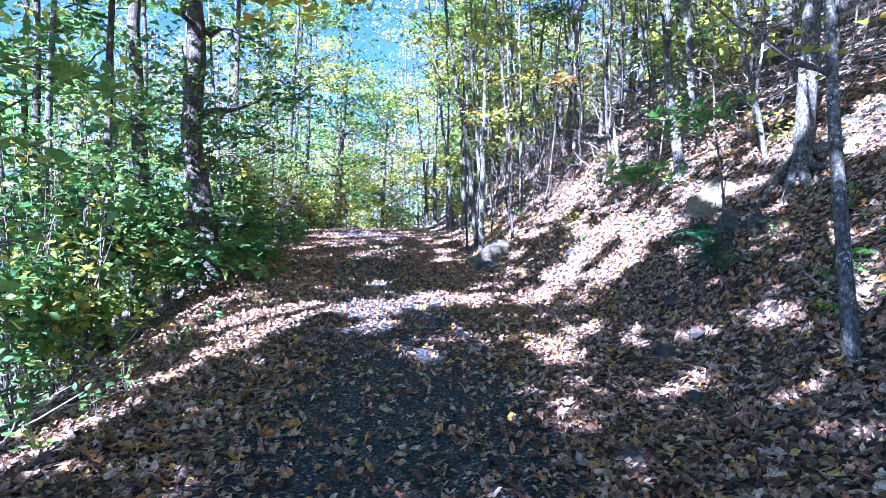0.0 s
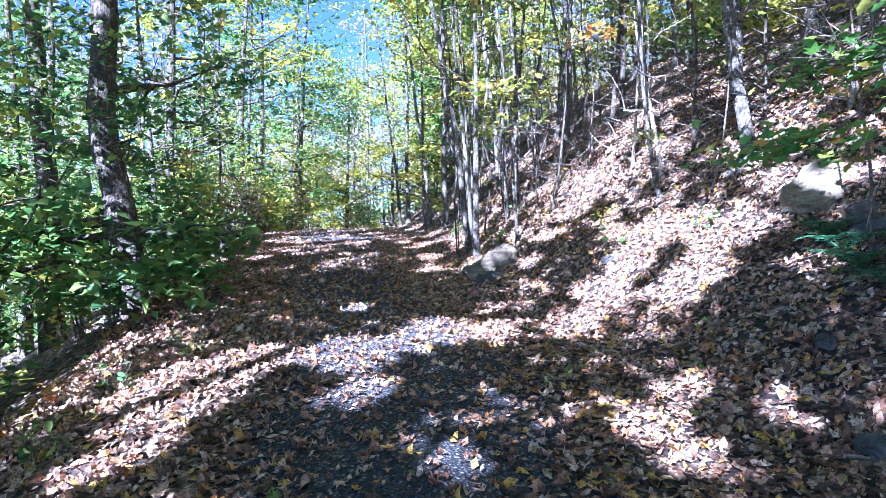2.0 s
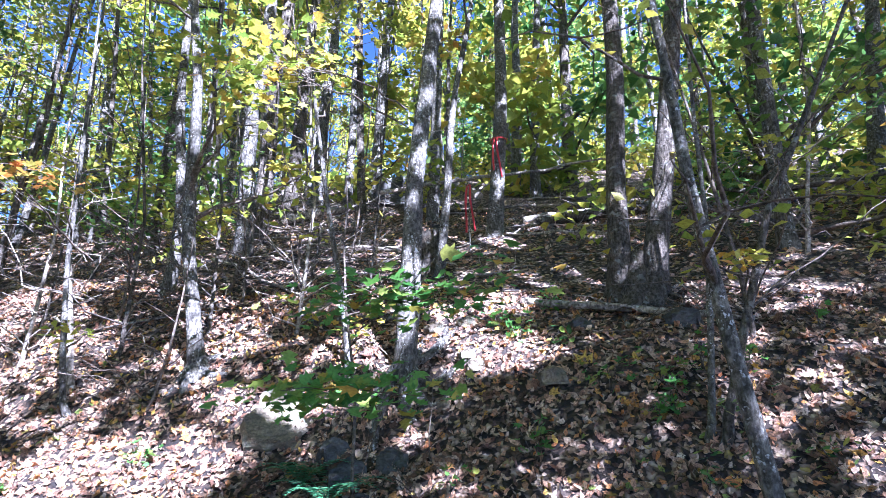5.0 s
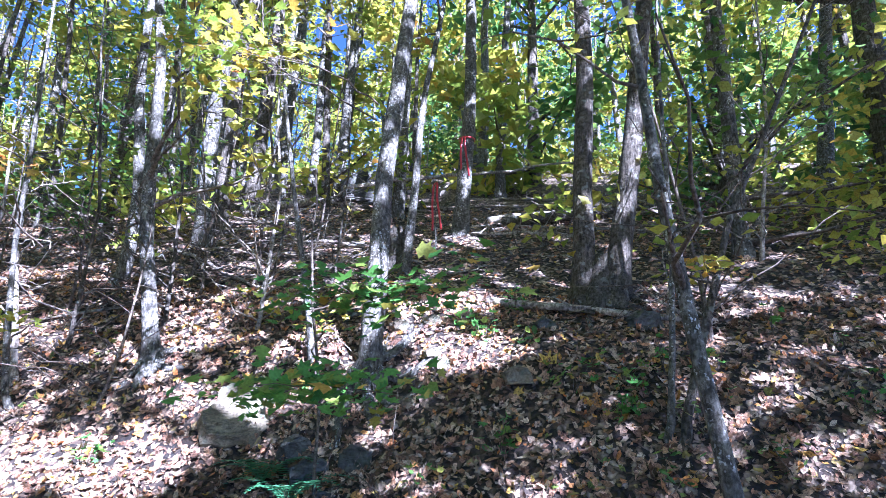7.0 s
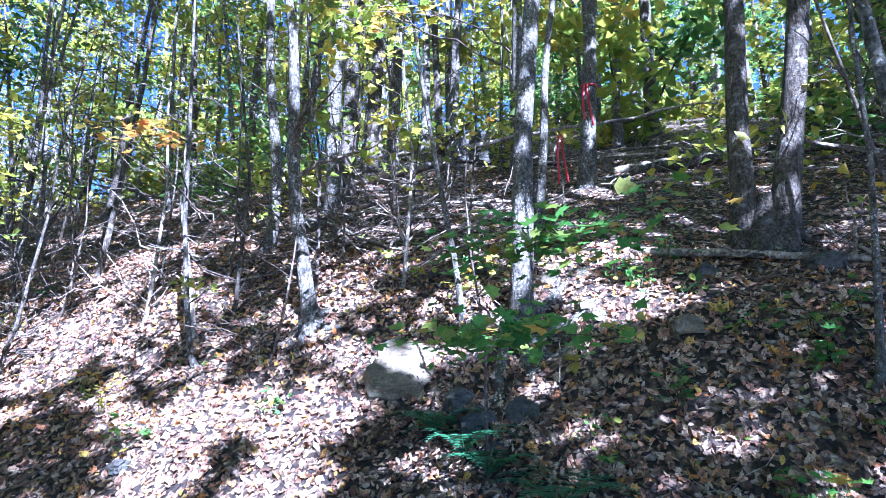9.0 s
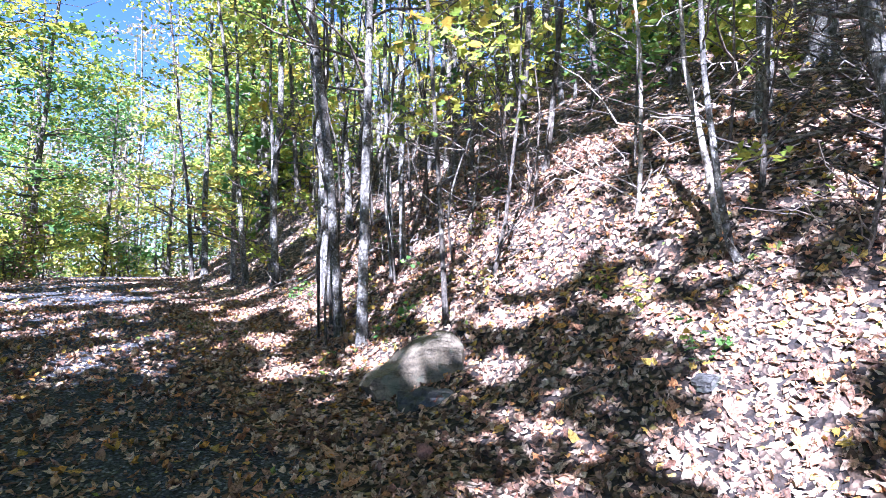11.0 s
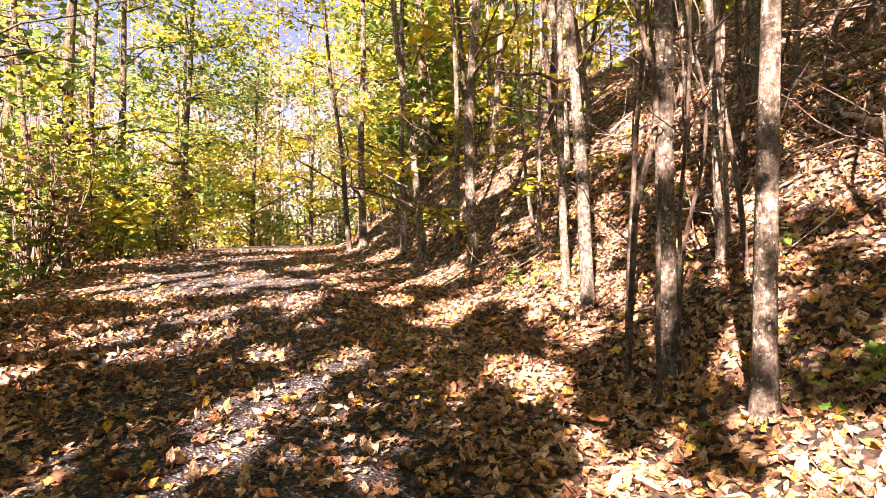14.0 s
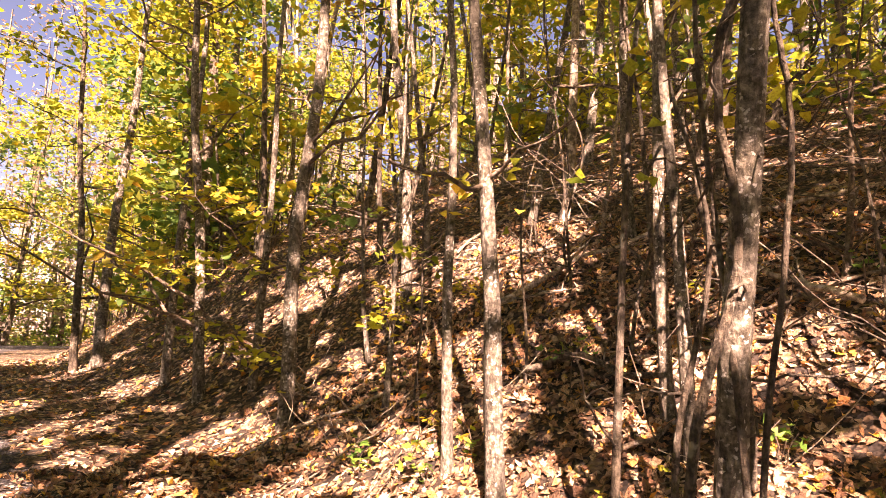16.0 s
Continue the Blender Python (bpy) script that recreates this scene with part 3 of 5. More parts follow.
def spray(host, at, centre, spread, count, size, material, seed, thinned=False):
    """A leafy bough of a tree: its wood from the trunk at height at, and broad leaves round its end, which lies at the given place."""
    rng = np.random.default_rng(seed + 1300)
    end = np.array(centre) - np.array(host.matrix_world.translation)
    verts, faces = [], []
    line = wobble_line(rng, (0, 0, at), end, 9, 0.03)
    tube(verts, faces, line, np.linspace(0.012, 0.004, 9), 5, rng)
    n = 12
    ends = end + rng.normal(size=(n, 3)) * np.array([0.5, 0.5, 0.12]) * spread
    for e in ends:
        tube(verts, faces, wobble_line(rng, line[rng.integers(5, 9)], e, 5, 0.02), np.linspace(0.005, 0.002, 5), 3, rng)
    bough = new("bough", build_mesh("bough", np.concatenate(verts), np.concatenate(faces), TWIG, smooth=True))
    tagged(bough, kind="stuff").parent = host
    p = ends[rng.integers(0, n, count)] + rng.normal(size=(count, 3)) * np.array([0.28, 0.28, 0.07]) * spread
    if thinned:
        p = p[~open_sky(p + np.array(host.matrix_world.translation), rng)]
        count = len(p)
    nrm = rng.normal(size=(count, 3)) * 0.4 + np.array([-0.2, -0.1, 1.0])
    foliage = new("foliage", leaves("foliage", LOBED, p, size * rng.uniform(0.6, 1.2, count), nrm, rng, material, curl=0.6))
    tagged(foliage, kind="stuff").parent = host


# ---------------------------------------------------------------- trees by the track and on the bank
tree(2.86, 3.97, 0.055, 6.5, (-0.045, 0.075), (0.04, 0.05), 2.2, 0.5, 6, 1.3, 120, 0.1, seed=1, label="young leaning tree with blue-grey lichen-spotted bark on the bank")
stout = tree(-4.8, 11.68, 0.25, 15, (-0.04, 0.0), (-0.22, 0), 3.0, 0.13, 40, 2.2, 7000, 0.2, leaf=GREEN, bark=RIDGED, seed=2, rise=(-0.15, 0.5), label="stout old tree with dark bark and low green leafy boughs")
tree(3.86, 9.27, 0.085, 10, (-0.05, 0.10), (-0.05, 0.09), 1.6, 0.3, 12, 1.6, 500, seed=3, flare=0.9)
tree(4.74, 11.16, 0.09, 11, (-0.015, 0.027), (0.06, -0.12), 1.1, 0.4, 9, 1.8, 500, seed=4)
tree(6.24, 11.32, 0.15, 15, (0.0, 0.0), (-0.03, 0.06), 2.0, 0.4, 9, 2.4, 700, seed=5)
tree(6.95, 11.75, 0.17, 16, (0.024, -0.047), (-0.04, 0.1), 3.3, 0.4, 9, 2.4, 700, bark=RIDGED, seed=6)
rooted = tree(4.43, 7.06, 0.115, 13, (0.03, -0.063), (-0.02, 0.04), 2.1, 0.42, 9, 2.2, 700, seed=7, flare=0.25, label="grey lichened tree whose bared roots grip the bank")
tree(6.29, 7.63, 0.065, 9, (0.051, -0.10), (-0.04, 0.06), 2.5, 0.45, 7, 1.5, 400, seed=8)
tree(9.15, 9.27, 0.13, 15, (0.017, -0.032), (0, 0), 2.0, 0.4, 9, 2.4, 700, seed=9)
tree(8.33, 7.61, 0.14, 16, (0.037, -0.071), (0, 0), 2.3, 0.35, 9, 2.4, 700, seed=10, label="pale straight tree with a red survey ribbon tied round it")
tree(13.63, 9.06, 0.16, 17, (0.033, -0.064), (0, 0), 3.0, 0.4, 8, 2.6, 700, 0.16, seed=11)
tree(5.89, 5.18, 0.125, 14, (0.037, -0.07), (-0.02, 0.05), 1.5, 0.4, 9, 2.4, 600, bark=RIDGED, seed=12, flare=1.0, label="one of two dark ridged trunks sharing a root")
tree(5.85, 4.86, 0.13, 14, (0.094, -0.16), (0.01, -0.02), 1.8, 0.4, 9, 2.4, 600, bark=RIDGED, seed=13, flare=1.0, label="one of two dark ridged trunks sharing a root")
tree(4.23, 4.40, 0.027, 5.5, (0.029, -0.057), (0.04, -0.07), 1.2, 0.5, 6, 0.9, 120, 0.09, seed=14, label="spindly bare-stemmed sapling on the bank")
tree(4.25, 4.27, 0.036, 6.0, (0.22, -0.40), (-0.08, 0.15), 1.4, 0.4, 6, 1.0, 160, 0.09, seed=15, bark=RIDGED, label="dark leaning sapling on the bank")
tree(10.53, 1.75, 0.14, 14, (0.083, -0.158), (0, 0), 1.5, 0.4, 9, 2.4, 600, seed=16)
tree(8.62, 12.6, 0.16, 15, (0.026, -0.05), (0, 0), 2.0, 0.4, 9, 2.4, 700, bark=RIDGED, seed=17)
tree(10.81, 12.65, 0.12, 14, (0.013, -0.025), (0, 0), 2.0, 0.4, 8, 2.2, 600, seed=18)
tree(10.27, 11.49, 0.14, 15, (0.024, -0.048), (0, 0), 2.0, 0.4, 8, 2.2, 600, seed=19)
tree(3.28, 10.48, 0.04, 3.4, (-0.034, 0.066), (-0.06, 0.1), 1.5, 0.55, 4, 0.5, 0, seed=20, bark=DEADWOOD, label="pale broken dead sapling on the bank")
tree(4.29, 7.62, 0.035, 5.0, (-0.121, 0.095), (0.01, -0.01), 1.0, 0.35, 6, 0.9, 90, 0.09, seed=21, label="spindly sapling beside a rooted tree")
orange = tree(3.13, 10.21, 0.032, 6.5, (-0.055, 0.048), (-0.08, 0.07), 1.1, 0.4, 7, 1.0, 160, 0.09, seed=22, label="spindly straight sapling on the bank")
tree(0.90, 13.37, 0.064, 10, (0.027, -0.009), (-0.02, 0), 1.4, 0.4, 9, 1.7, 520, seed=23, label="smooth grey tree with pale lichen at the foot of the bank")
tree(0.86, 14.12, 0.068, 10, (-0.085, -0.13), (-0.03, 0.04), 1.1, 0.4, 9, 1.7, 520, seed=24, label="smooth grey tree with pale lichen at the foot of the bank")
tree(0.88, 14.65, 0.024, 6.0, (0.06, -0.02), (-0.07, 0.02), 1.1, 0.3, 7, 0.9, 0, seed=25, bark=RIDGED, label="dark woody vine climbing beside a trunk")
tree(1.09, 15.74, 0.066, 9, (-0.021, 0.007), (-0.03, 0.01), 1.4, 0.4, 9, 1.6, 520, seed=26)
tree(1.14, 16.33, 0.046, 8, (-0.017, 0.003), (-0.03, 0.01), 1.4, 0.4, 8, 1.3, 420, seed=27)
tree(0.69, 18.35, 0.08, 11, (0.024, -0.008), (-0.09, 0.03), 1.9, 0.35, 10, 1.9, 620, seed=28)
tree(1.80, 14.79, 0.045, 8, (-0.038, 0.009), (-0.01, 0), 1.0, 0.4, 8, 1.3, 320, seed=29)
forked = tree(0.35, 20.17, 0.07, 10, (-0.106, 0.032), (0.05, -0.02), 2.1, 0.22, 12, 1.8, 900, seed=30, label="forked tree with yellow leaves at the edge of the track")
tree(0.18, 21.26, 0.062, 10, (0.003, 0.0), (-0.02, 0), 2.2, 0.22, 12, 1.8, 900, seed=31)
tree(-0.63, 24.0, 0.06, 11, (-0.07, 0.025), (0.05, -0.01), 2.7, 0.25, 12, 2.0, 900, seed=32, bark=RIDGED)
tree(-0.33, 23.85, 0.085, 12, (0.002, -0.002), (-0.03, 0.01), 2.6, 0.22, 12, 2.0, 900, seed=33)
behind = tree(1.51, 12.42, 0.031, 6.5, (-0.066, 0.018), (0.03, -0.01), 1.2, 0.4, 7, 1.1, 160, 0.09, seed=34, bark=RIDGED, label="thin dark sapling growing behind a boulder")
tree(2.10, 15.12, 0.05, 9, (-0.006, 0.003), (-0.03, 0.02), 1.3, 0.4, 8, 1.4, 320, seed=35)
tree(3.79, 18.08, 0.058, 9, (0.125, -0.095), (0, 0), 1.5, 0.4, 8, 1.5, 420, seed=36)
tree(2.25, 18.65, 0.072, 10, (-0.048, 0.036), (0.02, -0.02), 1.8, 0.35, 9, 1.7, 520, seed=37)
tree(6.60, 19.4, 0.09, 12, (0.086, -0.064), (0, 0), 2.0, 0.4, 8, 1.9, 520, seed=38)
tree(10.03, 16.46, 0.12, 14, (0.101, -0.075), (0, 0), 1.0, 0.4, 8, 2.2, 600, seed=39)
tree(1.59, 18.31, 0.028, 4.5, (-0.059, 0.043), (-0.07, 0.05), 1.2, 0.4, 6, 0.9, 120, 0.09, seed=40, label="spindly sapling on the bank")
tree(0.78, 19.6, 0.05, 8, (0.02, 0.0), (0, 0), 1.5, 0.25, 9, 1.5, 600, seed=41)
tree(1.3, 17.5, 0.03, 5.5, (0.03, 0.02), (0.03, 0), 1.5, 0.4, 6, 1.0, 160, 0.1, seed=42, label="spindly sapling on the bank")

# the left-hand side, below the track
for k, (a, b, r, h, mt) in enumerate(((-5.6, 7.2, 0.07, 9, GREEN), (-4.6, 5.2, 0.05, 7, GREEN), (-6.8, 9.5, 0.09, 11, GREEN), (-7.5, 6.2, 0.1, 11, GREEN), (-6.2, 13.6, 0.08, 10, GREEN), (-8.6, 12.0, 0.12, 13, GOLD),
                                      (-6.6, 16.8, 0.08, 10, GREEN), (-9.2, 16.0, 0.12, 13, GREEN), (-7.4, 20.0, 0.09, 11, GOLD), (-6.9, 23.5, 0.08, 10, GREEN), (-9.8, 22.5, 0.13, 13, GREEN), (-7.2, 27.5, 0.1, 12, GOLD),
                                      (-4.3, 3.4, 0.045, 6, GREEN), (-10.5, 9.0, 0.13, 13, GREEN), (-5.9, 19.2, 0.05, 7, GREEN), (-11.5, 18.5, 0.13, 14, GREEN))):
    tree(a, b, r, h, (0.03 * (k % 3 - 1), 0.02), (0.06, 0.03), 2.0, 0.32 if b < 6 else 0.12, 16, 1.9, 1500, 0.16, leaf=mt, bark=RIDGED if k % 2 else None, seed=70 + k, rise=(-0.1, 0.5),
         label="slender tree with green leaves below the edge of the track", group="trees below the track")

# broad crowns that close over the far end of the track
for k, (a, b, h, mt) in enumerate(((-7.0, 18.4, 14, GREEN), (-6.9, 25.0, 14, GOLD), (-7.6, 31.0, 15, GREEN), (1.6, 27.5, 13, GOLD), (2.6, 32.0, 14, GOLD), (-7.2, 37.0, 15, GOLD), (4.6, 38.0, 14, GREEN), (-9.6, 28.0, 16, GREEN),
                                   (-4.6, 42.0, 13, GREEN), (-1.6, 47.0, 14, GOLD), (-8.4, 41.0, 14, GOLD), (1.0, 52.0, 15, GREEN), (1.5, 25.4, 12, GREEN), (3.2, 29.6, 14, GREEN), (2.2, 34.5, 14, GOLD), (-6.3, 34.0, 15, GREEN))):
    tree(a, b, 0.15, h, (0.05 if a < 0 else -0.05, 0.02), (0.06, 0.03), 2.0, 0.16, 26, 3.4, 3000, 0.22, leaf=mt, bark=RIDGED, seed=120 + k, rise=(-0.05, 0.5),
         label="broad leafy tree whose crown leans over the track", group="trees below the track")

for k, place in enumerate(((-4.3, 10.5, 3.4), (-3.9, 11.0, 4.3), (-5.2, 10.2, 2.9), (-3.7, 11.4, 5.2), (-4.9, 10.8, 4.6), (-5.6, 10.6, 4.0))):
    spray(stout, 2.0 + 0.35 * k, place, 0.95, 170, 0.12, GREEN, 20 + k, True)
for k, (a, b) in enumerate(((-7.0, 43.0), (-10.5, 46.0))):
    tree(a, b, 0.12, 11, (0.02, 0.0), (0.06, 0.03), 2.0, 0.15, 26, 2.8, 2400, 0.2, leaf=FARLEAF, seed=1700 + k, rise=(0.1, 0.7), label="grey-pink thinly leaved tree past the bend", group="trees below the track")
# leafy young trees along the brow of the bank
for k in range(16):
    r2 = random.Random(1500 + k)
    b = 16.5 + 1.3 * k
    a = float(right_edge(b)) + (3.4, 6.6, 9.5)[k % 3] + r2.uniform(-0.6, 0.6)
    tree(a, b, 0.06 + 0.01 * (k % 3), r2.uniform(8, 11.5), (r2.uniform(-0.05, 0.03), 0.02), (0.06, 0.03), 2.0, 0.2, 14, 2.2, 1300, 0.17, leaf=(GREEN, GOLD, GOLD)[k % 3], seed=1600 + k, rise=(-0.05, 0.5), label="slim young tree with a full yellow-green crown", group="trees along the brow")

spray(rooted, 2.9, (2.9, 7.3, 5.1), 0.75, 150, 0.13, GOLD, 1)
spray(rooted, 2.7, (3.3, 8.0, 5.5), 0.7, 110, 0.13, GOLD, 2)
spray(orange, 1.6, (1.9, 9.5, 4.05), 0.42, 60, 0.1, RUST, 3)
spray(behind, 2.2, (0.9, 10.9, 3.75), 0.6, 110, 0.11, GOLD, 4)
spray(behind, 1.9, (1.2, 11.6, 3.3), 0.5, 70, 0.1, GOLD, 5)
spray(forked, 1.4, (-0.3, 19.4, 3.25), 0.7, 130, 0.14, GOLD, 6)
spray(forked, 2.2, (0.1, 19.8, 4.1), 0.8, 130, 0.14, GOLD, 7)

for k, (a, b, h, mt) in enumerate(((-8.2, 8.0, 13, GREEN), (-9.5, 12.9, 14, GOLD), (-6.1, 10.2, 11, GREEN), (-8.0, 15.0, 13, GREEN))):
    tree(a, b, 0.11, h, (0.02, 0.02), (0.06, 0.03), 2.0, 0.2, 22, 2.6, 2200, 0.2, leaf=mt, bark=RIDGED, seed=140 + k, rise=(-0.05, 0.5), label="leafy tree on the slope below the track", group="trees below the track")
# bare, much-branched saplings on the bank
for k, (a, b, h) in enumerate(((4.95, 9.9, 4.2), (5.4, 9.2, 3.6), (4.0, 11.0, 4.0), (3.6, 11.9, 3.4), (2.9, 12.9, 3.0), (5.7, 8.4, 3.4), (6.6, 9.4, 4.4), (2.6, 14.0, 3.0), (3.2, 13.4, 3.6), (5.6, 10.6, 4.6), (3.4, 9.4, 2.2), (2.8, 16.6, 3.2))):
    tree(a, b, 0.018, h, (0.12 * math.sin(k * 2.1), 0.12 * math.cos(k * 1.7)), (0.1, -0.06), 1.2, 0.2, 15, 1.1, 0, seed=160 + k, bark=RIDGED if k % 2 else TWIG, name="sapling", label="bare much-branched sapling on the leafy bank", group="bare saplings", flare=0.2)

for k, (a, b, h) in enumerate(((4.3, 9.7, 5.4), (5.1, 10.3, 6.2), (4.6, 8.6, 5.0), (3.7, 10.4, 5.6), (6.0, 9.9, 6.0), (3.2, 11.4, 5.2), (2.2, 12.6, 4.6), (5.2, 4.0, 4.6), (6.9, 3.3, 5.0), (2.7, 15.6, 4.8), (3.3, 14.4, 5.0), (3.7, 16.9, 5.2))):
    tree(a, b, 0.026, h, (0.1 * math.sin(k * 1.3), 0.1 * math.cos(k * 2.7)), (0.12, -0.08), 1.6, 0.22, 20, 1.5, 0, seed=180 + k, bark=(RIDGED, TWIG, DEADWOOD)[k % 3], name="sapling", label="bare crooked sapling with many thin dark branches", group="bare saplings", flare=0.2, rise=(0.2, 1.0))

# ---------------------------------------------------------------- the wood around: a few kinds, set out many times
def shadow_falls_near(x, y):
    """Whether a tall crown at (x, y) would shade the stretch that is walked."""
    z0 = ground_z(x, y)
    for rise in (4.0, 7.0, 10.0):
        zc = z0 + rise
        for k in np.arange(0.5, 26, 0.5):
            px, py, pz = x - SUN.x * k, y - SUN.y * k, zc - SUN.z * k
            if pz <= ground_z(px, py):
                if -4.5 < px < 7.5 and -1 < py < 23 or -9 < px < 8 and 12 < py < 55:
                    return True
                break
    return False


def wood():
    kinds = []
    for k in range(8):
        leaf = (GOLD, GREEN, GOLD, GOLD, GREEN, GOLD, GOLD, GREEN)[k]
        proto = tree(0, 0, 0.09 + 0.012 * k, 11 + 0.6 * k, (0.02 * (k % 3 - 1), 0.015 * (k % 2)), (0.05, 0.04), 2.0, 0.12 + 0.06 * (k % 3), 8, 2.6, 1200, 0.295, leaf=leaf,
                     bark=RIDGED if k % 3 == 1 else None, seed=200 + k, sides=7, culled=False, sink=0.6)
        kinds.append(proto)
    near = [tree(0, 0, 0.1 + 0.015 * k, 11.5 + 0.7 * k, (0.02 * (k % 3 - 1), 0.015 * (k % 2)), (0.05, 0.04), 2.0, 0.2, 12, 2.3, 1900, 0.14, blade=KITE, leaf=(GOLD, GREEN, GOLD, GOLD)[k], bark=RIDGED if k % 2 else None, seed=230 + k, sides=8,
                 culled=False, sink=0.6) for k in range(4)]
    poles = []
    for k in range(6):
        proto = tree(0, 0, 0.045 + 0.012 * k, 8 + 0.8 * k, (0.05 * (k % 3 - 1), 0.03 * (k % 2)), (0.08, -0.05), 1.6, 0.22, 7, 1.5, 640, 0.165, leaf=(GOLD, GREEN, GOLD)[k % 3], bark=RIDGED if k % 2 else None,
                     seed=300 + k, sides=6, culled=False, sink=0.5, label="slender pole of a young tree with a thin turning crown")
        poles.append(proto)
    rng = random.Random(11)
    placed = []

    def fits(x, y, gap):
        return all((x - a) ** 2 + (y - b) ** 2 > gap * gap for a, b in placed)

    def put(kind, x, y, grow):
        placed.append((x, y))
        m = pose(x, y, ground_z(x, y), rng.uniform(-3, 3), rng.uniform(-3, 3), rng.uniform(0, 360)) @ Matrix.Diagonal((grow, grow, grow * rng.uniform(0.9, 1.15), 1))
        ob = copy_thing(kind, m)
        ob.matrix_basis = m

    made = 0
    # up the hillside
    for _ in range(2600):
        if made >= 92:
            break
        y = rng.uniform(-14, 48)
        u = 5 + 45 * rng.random() ** 1.5
        x = float(right_edge(min(y, 60))) + u
        if 3.5 < y < 13 and u < 9.5 or not fits(x, y, 1.3 + 0.02 * u) or shadow_falls_near(x, y):
            continue
        put(rng.choice(near if u < 10 else kinds), x, y, rng.uniform(0.8, 1.3))
        made += 1
    made = 0
    for _ in range(2600):
        if made >= 50:
            break
        y = rng.uniform(-4, 42)
        u = 2.2 + 26 * rng.random() ** 1.3
        x = float(right_edge(min(y, 60))) + u
        if (3 < y < 12.5 and u < 8) or (y < 17 and u < 4.5) or not fits(x, y, 0.75) or shadow_falls_near(x, y):
            continue
        put(rng.choice(poles), x, y, rng.uniform(0.8, 1.3))
        made += 1
    # bare saplings along the brow of the bank
    sticks = [tree(0, 0, 0.02 + 0.008 * k, 4.5 + 0.9 * k, (0.08 * (k % 3 - 1), 0.05 * (k % 2)), (0.1, -0.06), 1.4, 0.3, 6, 0.9, 0, bark=(None, DEADWOOD, RIDGED)[k % 3], seed=330 + k, sides=6, culled=False, sink=0.4,
                   name="sapling", label="thin bare-stemmed sapling on the brow of the bank", group="bare saplings") for k in range(6)]
    made = 0
    for _ in range(2600):
        if made >= 95:
            break
        y = rng.uniform(9, 36)
        u = 2.6 + 13 * rng.random() ** 1.4
        x = float(right_edge(min(y, 60))) + u
        if (y < 13 and u < 7) or not fits(x, y, 0.5):
            continue
        put(rng.choice(sticks), x, y, rng.uniform(0.8, 1.4))
        made += 1
    # tall trees far off to the left and ahead
    tall = [tree(0, 0, 0.2, 19 + k, (0.01, 0.015 * k), (0.05, 0.04), 3.0, 0.1, 16, 4.4, 2800, 0.345, leaf=(GREEN, GOLD, GREEN, GOLD)[k], bark=RIDGED, seed=350 + k, sides=7, culled=False, sink=0.8,
                 label="tall broad-crowned tree in the valley beyond the track", group="far trees") for k in range(4)]
    made = 0
    for _ in range(2000):
        if made >= 26:
            break
        y = rng.uniform(16, 75)
        x = float(left_edge(min(y, 40))) - rng.uniform(2, 38) if made % 4 else rng.uniform(-12, 10) + 0 * y
        if made % 4 == 0 and y < 44 or not fits(x, y, 2.6) or shadow_falls_near(x, y) or (y < 60 and float(left_edge(y)) - 1.5 < x < float(right_edge(y)) + 1.5):
            continue
        put(rng.choice(tall), x, y, rng.uniform(0.75, 1.1))
        made += 1
    kinds_all = kinds + near + poles + sticks + tall
    # down the left side
    made = 0
    for _ in range(2600):
        if made >= 26:
            break
        y = rng.uniform(3, 55)
        v = 1.5 + 32 * rng.random() ** 1.4
        x = float(left_edge(min(y, 60))) - v
        if not fits(x, y, 1.5) or shadow_falls_near(x, y):
            continue
        put(rng.choice(kinds), x, y, rng.uniform(0.75, 1.3))
        made += 1
    # where the track bends out of view
    for _ in range(45):
        y = rng.uniform(36, 66)
        x = rng.uniform(-26, 8)
        if float(left_edge(y)) - 0.6 < x < float(right_edge(y)) + 0.8 or not fits(x, y, 2.2):
            continue
        put(rng.choice(kinds), x, y, rng.uniform(0.8, 1.3))
    # more leafage on the upper hillside
    far = random.Random(911)
    made = 0
    for _ in range(2000):
        if made >= 36:
            break
        y, u = far.uniform(-12, 34), far.uniform(15, 42)
        x = float(right_edge(min(y, 60))) + u
        if not fits(x, y, 1.0):
            continue
        put(far.choice(kinds), x, y, far.uniform(0.6, 1.0))
        made += 1
    for proto in kinds_all:
        for o in (*proto.children_recursive, proto):
            bpy.data.objects.remove(o)


wood()


